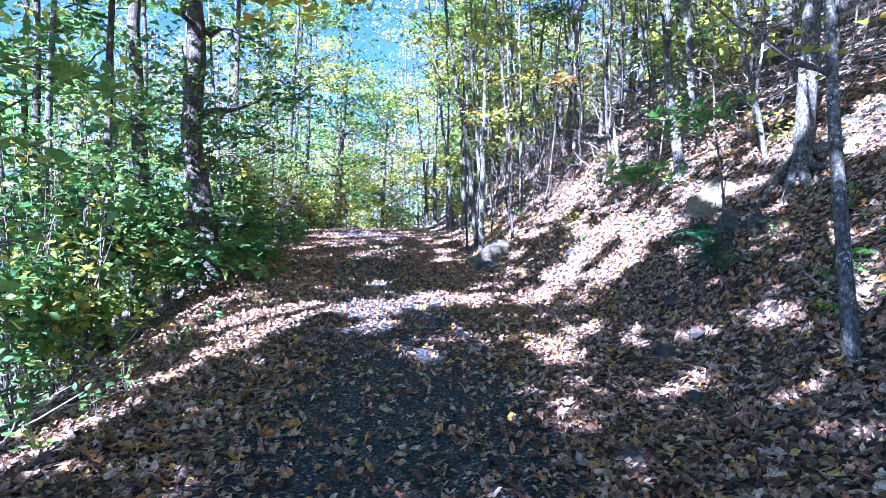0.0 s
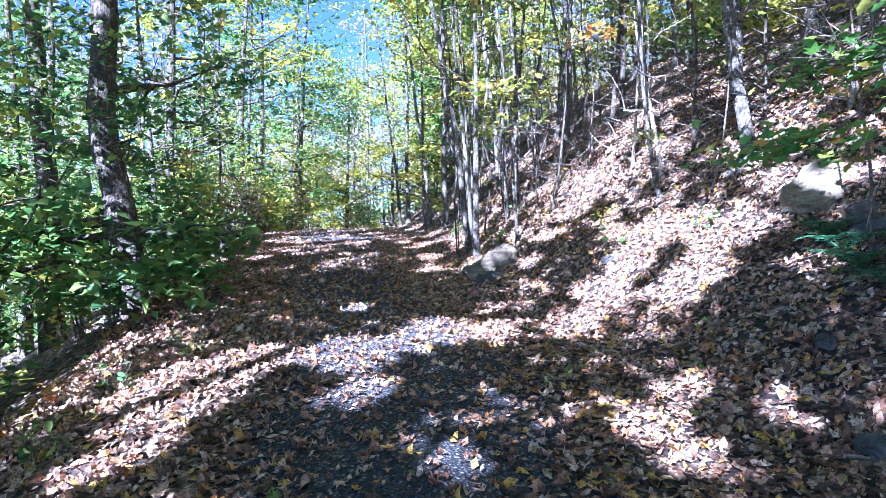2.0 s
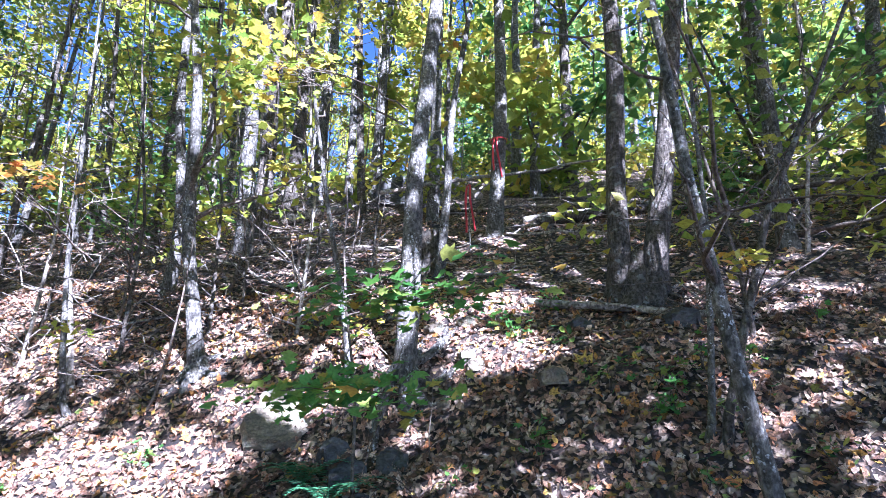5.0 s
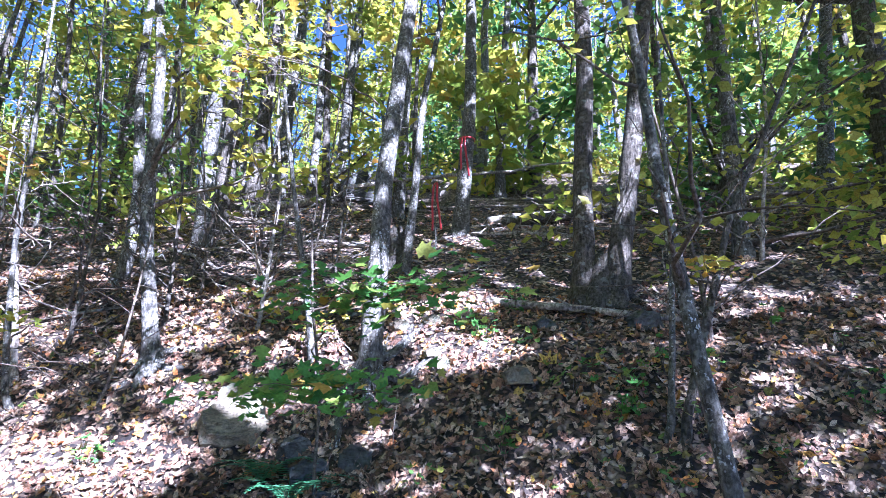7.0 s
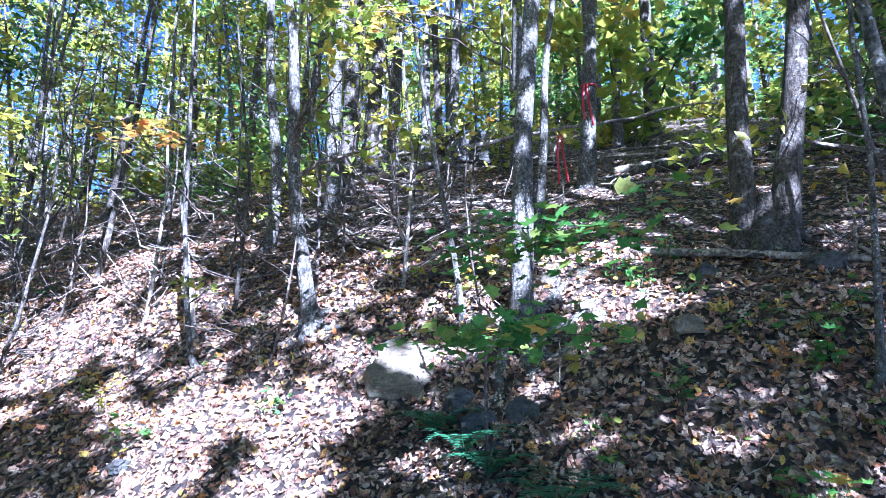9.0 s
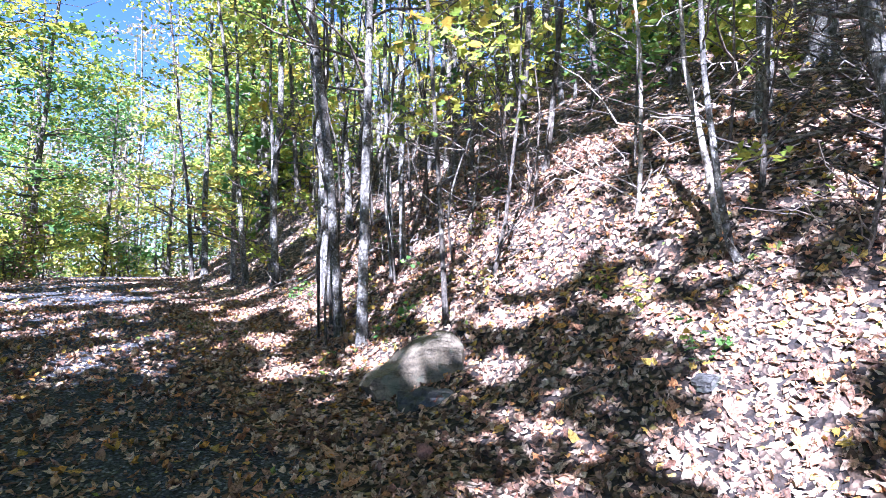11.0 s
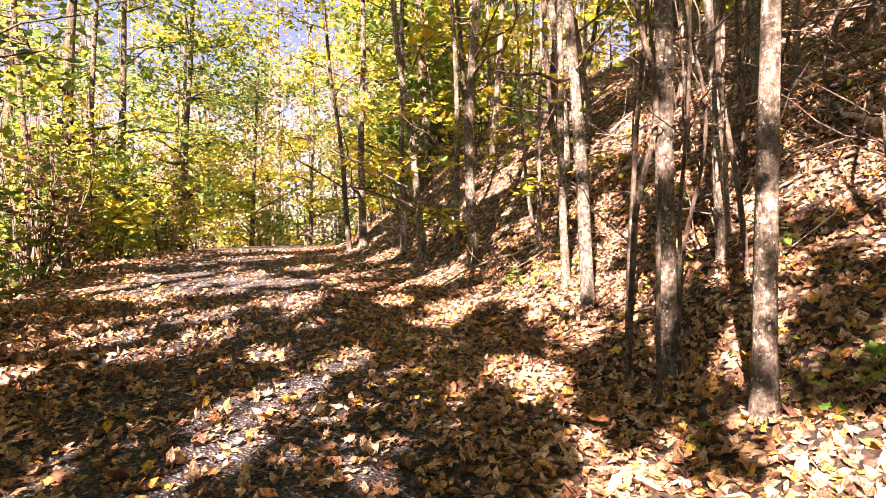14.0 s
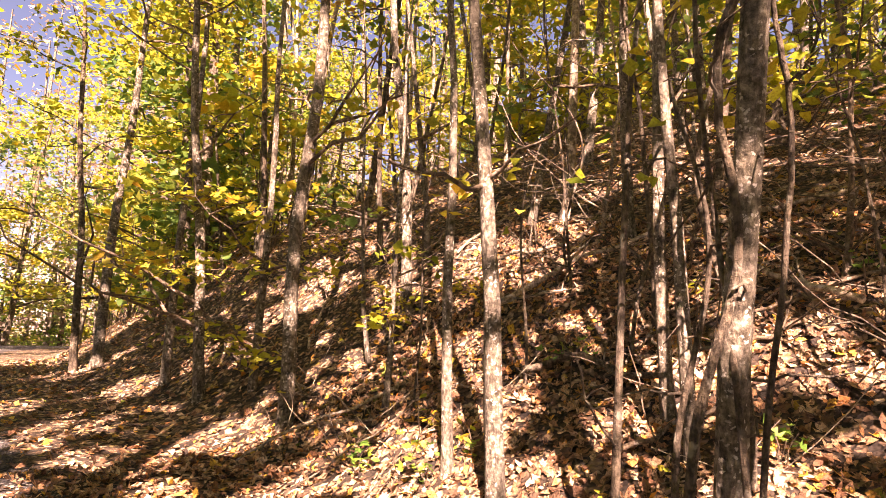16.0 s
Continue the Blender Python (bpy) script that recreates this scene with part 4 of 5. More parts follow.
def far_woods():
    """The pale sunlit woods across the valley, past the bend of the track; their haze is in the leaf colour."""
    rng = np.random.default_rng(411)
    verts, faces, centres, radii = [], [], [], []
    for _ in range(150):
        y = rng.uniform(50, 90)
        x = rng.uniform(-0.75, 0.42) * y
        z0 = ground_z(x, min(y, 90))
        notch = 0.17 * y * math.exp(-((x / y + 0.17) / 0.06) ** 2)
        top = rng.uniform(0.2, 0.42) * y + 1.5 - notch
        line = wobble_line(rng, (x, y, z0 - 0.5), (x + rng.normal() * 0.6, y, top), 7, 0.15)
        tube(verts, faces, line, np.linspace(0.2, 0.05, 7), 4, rng)
        for _ in range(11):
            w = rng.uniform(0.12, 1.0)
            centres.append((x + rng.normal() * 2.4 * (1.1 - 0.6 * w), y + rng.normal() * 2.0, max(z0, -2.0) * (1 - w) + top * w))
            radii.append(rng.uniform(1.4, 2.6))
    p, nrm, k = clusters(rng, np.array(centres), np.array(radii), 95000, 0.7)
    tone = np.clip(rng.uniform(0, 1, len(centres) // 11 + 1)[k // 11] * 0.7 + rng.uniform(0, 0.3, len(p)), 0, 1)
    foliage = leaves("far_woods", SLIP, p, 0.34 * rng.uniform(0.6, 1.3, len(p)), nrm + rng.normal(size=nrm.shape) * 0.6, rng, FARLEAF, tone)
    tagged(new("far_woods", foliage), "pale sunlit autumn woods beyond the bend", "woods", kind="stuff")
    tagged(new("far_stems", build_mesh("far_stems", np.concatenate(verts), np.concatenate(faces), BARK, smooth=True)), "grey stems of the woods beyond the bend", "woods", kind="stuff")


far_woods()


def shrub(x, y, h, reach, count, leaf, seed, size=0.14, label="leafy green understorey shrub on the bank below the track"):
    """A shrub of several thin stems, leafy from low down."""
    rng = np.random.default_rng(seed + 900)
    z0 = ground_z(x, y)
    top = new("shrub")
    top.matrix_world = pose(x, y, z0)
    verts, faces, tips = [], [], []
    for _ in range(7):
        ang = rng.uniform(0, 6.28)
        out = reach * rng.uniform(0.2, 0.9)
        line = wobble_line(rng, (0.08 * math.cos(ang), 0.08 * math.sin(ang), -0.1), (out * math.cos(ang), out * math.sin(ang), h * rng.uniform(0.6, 1.0)), 8, 0.05)
        tube(verts, faces, line, np.linspace(0.02, 0.004, 8), 3, rng)
        tips.append(line[2:])
        for j in (3, 6):
            end = line[j] + rng.normal(size=3) * np.array([0.4, 0.4, 0.15]) * reach
            tube(verts, faces, wobble_line(rng, line[j], end, 4, 0.03), np.linspace(0.008, 0.003, 4), 3, rng)
            tips.append(end[None])
    stems = new("stems", build_mesh("stems", np.concatenate(verts), np.concatenate(faces), TWIG, smooth=True))
    tagged(stems, kind="stuff").parent = top
    tips = np.concatenate(tips)
    pick = tips[rng.integers(0, len(tips), count // 18)] + rng.normal(size=(count // 18, 3)) * 0.2
    p, nrm, k = clusters(rng, pick, rng.uniform(0.3, 0.6, len(pick)), count, 0.4)
    tone = np.clip(rng.uniform(0, 0.6, len(pick))[k] + rng.uniform(0, 0.4, count), 0, 1)
    keep = ~open_sky(p + np.array([x, y, z0]), rng)
    crown = new("foliage", leaves("foliage", KITE, p[keep], size * rng.uniform(0.6, 1.3, keep.sum()), nrm[keep], rng, leaf, tone[keep]))
    tagged(crown, kind="stuff").parent = top
    return tagged(top, label, "shrub", "understorey shrubs")


rng = random.Random(5)
for k in range(46):
    y = 5.5 + 23 * (k / 46) + rng.uniform(-0.5, 0.5)
    v = rng.uniform(0.5, 1.3) if k % 3 == 0 and y > 12.5 else rng.uniform(2.2, 6.0)
    shrub(float(left_edge(y)) - v - (0.4 if y < 6 else 0), y, rng.uniform(2.2, 5.2) if v > 1.5 or y > 15 else rng.uniform(1.0, 2.4), rng.uniform(0.7, 1.2), 520, GREEN if rng.random() < 0.75 else GOLD, k)
for k in range(34):
    y = rng.uniform(24, 44)
    x = float(left_edge(y)) - rng.uniform(0.3, 4) if k % 2 else float(right_edge(y)) + rng.uniform(0.6, 4)
    shrub(x, y, rng.uniform(2.5, 5.5), 1.4, 520, GOLD if k % 3 else GREEN, 60 + k, size=0.22, label="leafy yellow-green shrub by the bend of the track")


for k, (x, y, h) in enumerate(((-5.9, 21.4, 2.8), (-6.3, 22.6, 3.0), (-5.7, 17.0, 2.0), (-5.9, 29.5, 2.6))):
    shrub(x, y, h, 1.1, 560, WITHERED, 120 + k, size=0.13, label="withered brown-leaved shrub at the edge of the track")


# ---------------------------------------------------------------- tall trees added behind, mostly unseen, whose canopy shades the track
def canopy():
    rng = np.random.default_rng(77)
    stands = [(-6.5, -3.0), (-9.5, 3.0), (-4.2, -8.0), (-11.5, -4.0), (-8.5, 8.5), (-6.5, 1.0), (-13, 6), (-1.5, -13), (4.5, -7.5), (7.5, -3.0), (9.5, 1.0), (-7.4, 14.0), (5.6, -12), (-10, 12)]
    bases = np.array([(x, y, ground_z(x, y)) for x, y in stands])
    spots = 2200
    gx, gy = rng.uniform(-3.6, 16, spots), rng.uniform(-1.5, 26, spots)
    gx[:170], gy[:170] = rng.uniform(1.5, 9, 170), rng.uniform(-1, 8, 170)
    open_side = (gy < 5) & (gx > 0.3) & (gx < 6) & (rng.uniform(0, 1, spots) < 0.2)
    gx[open_side] += 9
    thin = (gy > 11.5) & (rng.uniform(0, 1, spots) < 0.2)
    gy[thin] = rng.uniform(-1.5, 26, thin.sum())
    gx[thin] += 6
    # extra leaf clumps, added only to shade parts of track, bank and two stems
    gx[300:350], gy[300:350] = rng.uniform(-1.8, 0.3, 50), rng.uniform(10.4, 12.8, 50)
    gx[350:385], gy[350:385] = rng.uniform(-1.9, 0.6, 35), rng.uniform(3.2, 5.4, 35)
    gx[385:405], gy[385:405] = rng.uniform(2.2, 4.2, 20), rng.uniform(15.6, 18.2, 20)
    for k, (sx, sy) in enumerate(((0.9, 13.37), (0.86, 14.0))):
        far = np.linspace(0.5, 3.6, 4)
        gx[405 + 4 * k:409 + 4 * k], gy[405 + 4 * k:409 + 4 * k] = sx - SUN.x / SUN.z * far, sy - SUN.y / SUN.z * far
    drop = rng.uniform(6.0, 13.5, spots)
    centres = np.stack([gx, gy, height(gx, gy)], -1) + np.array(SUN)[None] * (drop / SUN.z)[:, None]
    p, nrm, k = clusters(rng, centres, rng.uniform(0.6, 1.0, spots), 47000, 0.35)
    keep = ~open_sky(p, rng)
    p, nrm, k = p[keep], nrm[keep], k[keep]
    owner = np.argmin(np.linalg.norm(centres[:, None, :2] - bases[None, :, :2], axis=-1), axis=1)
    for i, (x, y, z) in enumerate(bases):
        r2 = np.random.default_rng(500 + i)
        top = new("tree")
        top.matrix_world = pose(x, y, z)
        mine = centres[owner == i] - bases[i]
        h = float(np.percentile(mine[:, 2], 80)) if len(mine) else 13.0
        h = max(h, 12.0)
        verts, faces = [], []
        line = wobble_line(r2, (0, 0, -0.3), (0, 0, h), 16, 0.05)
        rad = np.linspace(0.2, 0.05, 16)
        tube(verts, faces, line, rad, 9, r2, 0.07, 0.5)
        trunk = new("trunk", build_mesh("trunk", np.concatenate(verts), np.concatenate(faces), RIDGED, smooth=True))
        trunk.parent = top
        verts, faces = [], []
        for c in mine[:: max(1, len(mine) // 40)]:
            zs = min(max(c[2] - 0.5 * math.hypot(c[0], c[1]), 3.5), h * 0.95)
            bough = wobble_line(r2, (0, 0, zs), c, 6, 0.1)
            shown = wobble_line(r2, (0, 0, zs), c, 12, 0.0) + bases[i]
            if not open_sky(shown[2:], r2).any():
                tube(verts, faces, bough, np.linspace(0.05, 0.008, 6), 4, r2)
        if verts:
            boughs = new("boughs", build_mesh("boughs", np.concatenate(verts), np.concatenate(faces), RIDGED, smooth=True))
            tagged(boughs, kind="stuff").parent = top
        here = owner[k] == i
        if here.any():
            crown = new("crown", leaves("crown", SLIP, p[here] - bases[i], 0.41 * r2.uniform(0.6, 1.2, here.sum()), nrm[here], r2, GOLD if i % 2 else GREEN))
            tagged(crown, kind="stuff").parent = top
        tagged(top, "tall added shade tree, mostly out of view, with a broad turning crown", "tree", "tall trees")


canopy()


# ---------------------------------------------------------------- rocks
def rock(name, x, y, outline, depth, turn, material, label, seed, tilt=0.0, raise_z=0.0, shrink=0.75, rough=1.0):
    """A rock from its outline (across, up), given depth, then roughened. turn: degrees about z."""
    r2 = random.Random(seed)
    bm = bmesh.new()
    rows = []
    for d, s in ((-0.5, 0.86), (-0.2, 1.0), (0.2, 0.97), (0.5, shrink)):
        cx = sum(p[0] for p in outline) / len(outline)
        cz = sum(p[1] for p in outline) / len(outline)
        rows.append([bm.verts.new((cx + (a - cx) * s, d * depth, cz + (b - cz) * s)) for a, b in outline])
    n = len(outline)
    for p, q in zip(rows, rows[1:]):
        for i in range(n):
            bm.faces.new((p[i], p[(i + 1) % n], q[(i + 1) % n], q[i]))
    bm.faces.new(rows[0])
    bm.faces.new(rows[-1][::-1])
    bmesh.ops.recalc_face_normals(bm, faces=bm.faces)
    bmesh.ops.triangulate(bm, faces=bm.faces)
    bmesh.ops.subdivide_edges(bm, edges=bm.edges, cuts=5, use_grid_fill=True)
    size = max(p[0] for p in outline) - min(p[0] for p in outline)
    off = Vector((seed * 3.1, seed * 1.7, 0))
    for v in bm.verts:
        q = v.co / size
        v.co += v.normal * size * rough * (0.09 * noise.fractal(q * 2.6 + off, 1.0, 2.0, 4) - 0.12 * abs(noise.noise(q * 4 + off)) - 0.04 * abs(noise.noise(Vector((q.x * 3, q.y * 3, q.z * 14)) + off)))
    me = bpy.data.meshes.new(name)
    bm.to_mesh(me)
    bm.free()
    for f in me.polygons:
        f.use_smooth = True
    me.set_sharp_from_angle(angle=radians(24))
    me.materials.append(material)
    ob = new(name, me)
    ob.matrix_world = pose(x, y, ground_z(x, y) + raise_z, tilt, 0, turn)
    return tagged(ob, label, "rock")


rock("boulder", 0.98, 11.98, [(-0.51, 0.16), (-0.46, 0.24), (-0.29, 0.32), (0.0, 0.53), (0.18, 0.64), (0.33, 0.63), (0.46, 0.49), (0.49, 0.26), (0.44, 0.09), (0.09, 0.03), (-0.18, -0.04), (-0.4, 0.02)],
     0.55, -16, STONE, "buff sandstone boulder resting on the foot of the bank", 3, raise_z=-0.19, rough=0.42)
rock("slab", 0.98, 11.55, [(-0.32, -0.2), (-0.3, 0.12), (-0.1, 0.2), (0.2, 0.17), (0.36, 0.08), (0.4, -0.2)], 0.36, -16, GREYSTONE, "mossy grey stone slab half buried below a boulder", 5, raise_z=-0.1)
rock("slab", 3.74, 7.92, [(-0.3, -0.26), (-0.38, 0.02), (-0.3, 0.42), (-0.08, 0.55), (0.06, 0.44), (0.27, 0.3), (0.34, -0.02), (0.14, -0.3)], 0.24, -62, STONE, "pale tilted stone slab jutting from the bank", 6, tilt=-42, raise_z=-0.02, rough=0.6)
for a, b, s, tn, sd in ((3.56, 7.02, 1.0, -50, 7), (3.75, 6.72, 0.85, -80, 8), (3.68, 7.28, 0.8, -30, 9), (3.42, 6.82, 0.55, -65, 10)):
    rock("stone", a, b, [(-0.17 * s, -0.2 * s), (-0.2 * s, 0.14 * s), (-0.04 * s, 0.24 * s), (0.14 * s, 0.18 * s), (0.2 * s, -0.2 * s)], 0.26 * s, tn, GREYSTONE, "dark mossy angular stone bedded in the bank", sd, tilt=-15, raise_z=-0.1)
for a, b, s, tn, sd, mt in ((4.46, 5.58, 0.75, -65, 11, STONE), (2.12, 5.38, 0.55, 20, 12, GREYSTONE), (2.42, 5.4, 0.5, 70, 13, GREYSTONE), (1.17, 3.48, 0.45, -20, 14, GREYSTONE), (1.95, 4.4, 0.4, 30, 15, GREYSTONE),
                            (2.2, 9.75, 0.5, 10, 16, GREYSTONE), (2.55, 6.3, 0.45, 40, 17, GREYSTONE), (4.95, 7.0, 0.6, -40, 18, STONE), (5.15, 6.7, 0.55, -70, 19, STONE), (4.7, 6.5, 0.5, -50, 21, STONE), (4.2, 6.5, 0.4, 10, 23, STONE),
                            (4.55, 6.35, 0.5, -40, 24, STONE), (5.3, 4.55, 0.9, -70, 25, GREYSTONE), (5.2, 5.5, 0.7, -50, 26, GREYSTONE)):
    rock("stone", a, b, [(-0.17 * s, -0.1 * s), (-0.2 * s, 0.05 * s), (-0.04 * s, 0.15 * s), (0.14 * s, 0.1 * s), (0.2 * s, -0.1 * s)], 0.3 * s, tn, mt, "small loose stone lying in the leaf litter", sd)
rock("boulder", 10.9, 10.9, [(-0.9, -0.3), (-0.85, 0.3), (-0.2, 0.65), (0.5, 0.5), (0.95, 0.1), (0.9, -0.3)], 1.2, -60, GREYSTONE, "grey boulder on the upper hillside among trees", 20)


# ---------------------------------------------------------------- fallen wood, roots, stump
def log(name, a, b, r, material, label, seed, lift=0.0, twigs=0, bend=0.03):
    """A fallen stem from a to b (x, y), lying on the ground, with the stubs of its branches."""
    r2 = np.random.default_rng(seed + 40)
    n = 12
    w = np.linspace(0, 1, n)
    line = np.stack([a[0] + (b[0] - a[0]) * w, a[1] + (b[1] - a[1]) * w, np.zeros(n)], -1)
    line[:, :2] += np.cumsum(r2.normal(size=(n, 2)), axis=0) * bend
    line[:, 2] = np.maximum(height(line[:, 0], line[:, 1]), np.interp(w, [0, 1], height(line[[0, -1], 0], line[[0, -1], 1]))) + r * 0.6 + lift
    origin = line[0].copy()
    line -= origin
    verts, faces = [], []
    tube(verts, faces, line, np.linspace(r, r * 0.55, n), 8, r2, 0.1)
    for e in (0, n - 1):
        tube(verts, faces, np.stack([line[e], line[e] + (line[e] - line[e - 1 if e else 1]) * 0.01]), [r * (1 if e == 0 else 0.55), 0.002], 8, r2, 0.0)
    for _ in range(twigs):
        j = r2.integers(1, n - 1)
        d = r2.normal(size=3) * 0.35
        d[2] = abs(d[2])
        tube(verts, faces, wobble_line(r2, line[j], line[j] + d, 5, 0.02), np.linspace(r * 0.4, 0.003, 5), 5, r2)
    ob = new(name, build_mesh(name, np.concatenate(verts), np.concatenate(faces), material, smooth=True))
    ob.location = origin
    return tagged(ob, label, "log" if r > 0.035 else "branch", "fallen wood")


LOG = "weathered fallen log lying across the leafy slope"
BRANCH = "dead fallen branch lying on the leaves"
log("log", (5.65, 6.2), (5.5, 3.9), 0.05, DEADWOOD, LOG, 1, twigs=4)
log("log", (9.08, 7.1), (9.9, 4.6), 0.11, RIDGED, LOG, 2, twigs=3)
log("log", (9.3, 7.4), (10.4, 5.2), 0.08, DEADWOOD, LOG, 3)
log("log", (7.6, 9.6), (11.8, 5.8), 0.04, DEADWOOD, LOG, 4, lift=0.9, twigs=4, bend=0.06)
log("log", (11.8, 3.4), (10.7, 0.6), 0.1, DEADWOOD, LOG, 5)
log("log", (12.2, 9.5), (16.5, 12.5), 0.12, DEADWOOD, LOG, 6, twigs=3)
log("log", (8.2, 12.4), (12.5, 10.6), 0.1, DEADWOOD, LOG, 7, twigs=5)
log("branch", (5.9, 11.6), (5.2, 9.0), 0.03, DEADWOOD, BRANCH, 8, lift=0.05, twigs=5)
log("branch", (4.75, 8.5), (4.95, 7.5), 0.05, RIDGED, BRANCH, 9, twigs=3)
log("log", (1.95, 16.4), (2.35, 15.2), 0.035, RIDGED, LOG, 10, lift=0.12, twigs=4)
log("branch", (2.9, 14.2), (3.3, 15.2), 0.03, DEADWOOD, BRANCH, 11, lift=0.15, twigs=3)
log("branch", (3.6, 15.9), (4.3, 14.3), 0.03, DEADWOOD, BRANCH, 12, lift=0.1, twigs=4)
log("branch", (2.3, 17.2), (3.3, 16.0), 0.028, DEADWOOD, BRANCH, 13, lift=0.25, twigs=5)
log("branch", (3.0, 16.8), (2.5, 17.9), 0.022, DEADWOOD, BRANCH, 14, lift=0.35, twigs=5)
log("branch", (1.6, 15.3), (2.2, 14.6), 0.018, TWIG, BRANCH, 15, lift=0.08, twigs=5)
log("branch", (3.9, 6.7), (3.3, 5.2), 0.012, TWIG, BRANCH, 16, twigs=4)
log("branch", (3.7, 6.6), (3.0, 5.7), 0.009, TWIG, BRANCH, 17, twigs=4)
log("branch", (4.6, 10.3), (3.9, 11.2), 0.02, DEADWOOD, BRANCH, 18, twigs=4)
log("branch", (6.8, 8.9), (6.3, 9.7), 0.025, DEADWOOD, BRANCH, 19, twigs=4)
log("branch", (-3.2, 4.6), (-3.0, 3.5), 0.02, DEADWOOD, BRANCH, 20, lift=0.1, twigs=4)
log("branch", (-3.9, 6.8), (-3.4, 5.4), 0.018, DEADWOOD, BRANCH, 21, lift=0.05, twigs=4)
for k in range(40):
    r2 = random.Random(700 + k)
    y = r2.uniform(2, 22)
    x = float(right_edge(y)) + r2.uniform(0.3, 7)
    ang, ln = r2.uniform(0, 6.28), r2.uniform(0.3, 1.1)
    log("branch", (x, y), (x + ln * math.cos(ang), y + ln * math.sin(ang)), r2.uniform(0.006, 0.014), TWIG if k % 2 else DEADWOOD, BRANCH, 100 + k, twigs=3)


for k in range(26):
    r2 = random.Random(820 + k)
    x, y = r2.uniform(6.4, 12.5), r2.uniform(1.5, 11)
    ang, ln = 1.9 + r2.gauss(0, 0.45), r2.uniform(0.9, 3.2)
    log("branch", (x, y), (x + ln * math.cos(ang), y + ln * math.sin(ang)), r2.uniform(0.016, 0.034), DEADWOOD if k % 3 else RIDGED, BRANCH, 160 + k, lift=r2.choice((0.0, 0.0, 0.12)), twigs=4, bend=0.04)
for k in range(24):
    r2 = random.Random(860 + k)
    y = r2.uniform(12.8, 20)
    x = float(right_edge(y)) + r2.uniform(0.5, 4.5)
    ang, ln = r2.uniform(0, 6.28), r2.uniform(0.5, 1.5)
    log("branch", (x, y), (x + ln * math.cos(ang), y + ln * math.sin(ang)), r2.uniform(0.008, 0.02), (DEADWOOD, TWIG, RIDGED)[k % 3], BRANCH, 190 + k, lift=0.04, twigs=5, bend=0.05)


def vine(x, y, h, sway, r, seed, reach=(0.3, 0.2)):
    """A dark woody vine that loops its way up from the ground."""
    r2 = np.random.default_rng(seed + 640)
    n = 22
    w = np.linspace(0, 1, n)
    a, b = r2.uniform(4, 8, 2)
    line = np.stack([reach[0] * w + sway * np.sin(a * w + r2.uniform(0, 6)) * w ** 0.5, reach[1] * w + sway * np.sin(b * w + r2.uniform(0, 6)) * w ** 0.5, h * w ** 0.9], -1)
    line[:, :2] -= line[0, :2]
    line[0, 2] = -0.1
    verts, faces = [], []
    tube(verts, faces, line, np.linspace(r, r * 0.5, n), 7, r2, 0.12)
    for _ in range(5):
        j = r2.integers(3, n - 2)
        end = line[j] + r2.normal(size=3) * np.array([0.35, 0.35, 0.2])
        tube(verts, faces, wobble_line(r2, line[j], end, 6, 0.04), np.linspace(r * 0.45, 0.003, 6), 5, r2)
    ob = new("vine", build_mesh("vine", np.concatenate(verts), np.concatenate(faces), RIDGED, smooth=True))
    ob.location = (x, y, ground_z(x, y))
    return tagged(ob, "dark twisting woody vine climbing from the leafy bank", "vine", "woody vines")


for k, (a, b, h, s, r, to) in enumerate(((1.25, 14.55, 2.6, 0.14, 0.02, (0.1, -0.1)), (1.7, 14.4, 3.4, 0.2, 0.024, (-0.3, 0.1)), (2.4, 15.6, 3.0, 0.25, 0.018, (0.4, -0.2)), (2.0, 16.4, 2.4, 0.22, 0.014, (0.3, 0.2)),
                                         (2.9, 16.6, 2.6, 0.25, 0.014, (-0.3, 0.2)), (3.2, 15.0, 3.0, 0.3, 0.02, (0.2, -0.3)), (1.4, 17.2, 2.4, 0.15, 0.012, (0.2, 0.1)), (2.2, 13.6, 2.8, 0.2, 0.016, (0.3, 0.3)),
                                         (0.62, 13.9, 3.6, 0.1, 0.016, (0.0, 0.1)), (1.9, 18.6, 2.2, 0.2, 0.012, (0.2, 0.1)), (3.9, 16.4, 2.8, 0.3, 0.016, (0.3, -0.3)), (3.4, 17.6, 2.6, 0.3, 0.014, (-0.2, 0.3)))):
    vine(a, b, h, s, r, k, to)


def clinging_vine(x, y, lean, points, r, seed):
    """A thick old vine beside the stem at (x, y), through points (across, height)."""
    r2 = np.random.default_rng(seed)
    hs = np.array(points, float)
    grown = np.linspace(0, len(hs) - 1, 30)
    across, up = (np.interp(grown, np.arange(len(hs)), hs[:, i]) for i in (0, 1))
    for _ in range(2):
        across[1:-1] = (across[:-2] + across[1:-1] + across[2:]) / 3
    line = np.stack([0.8 * across - 0.05, -0.6 * across - 0.05, up], -1)
    line[:, :2] += np.maximum(up - ground_z(x, y), 0)[:, None] * np.array(lean)
    line += np.cumsum(r2.normal(size=line.shape), axis=0) * 0.004
    verts, faces = [], []
    tube(verts, faces, line, np.linspace(r, r * 0.75, 30), 8, r2, 0.16)
    for j in (8, 17, 24):
        end = line[j] + r2.normal(size=3) * np.array([0.3, 0.3, 0.25])
        tube(verts, faces, wobble_line(r2, line[j], end, 7, 0.03), np.linspace(r * 0.4, 0.003, 7), 5, r2)
    ob = new("vine", build_mesh("vine", np.concatenate(verts), np.concatenate(faces), RIDGED, smooth=True))
    ob.location = (x, y, 0)
    return tagged(ob, "thick dark woody vine twisting up beside a grey trunk", "vine", "woody vines")


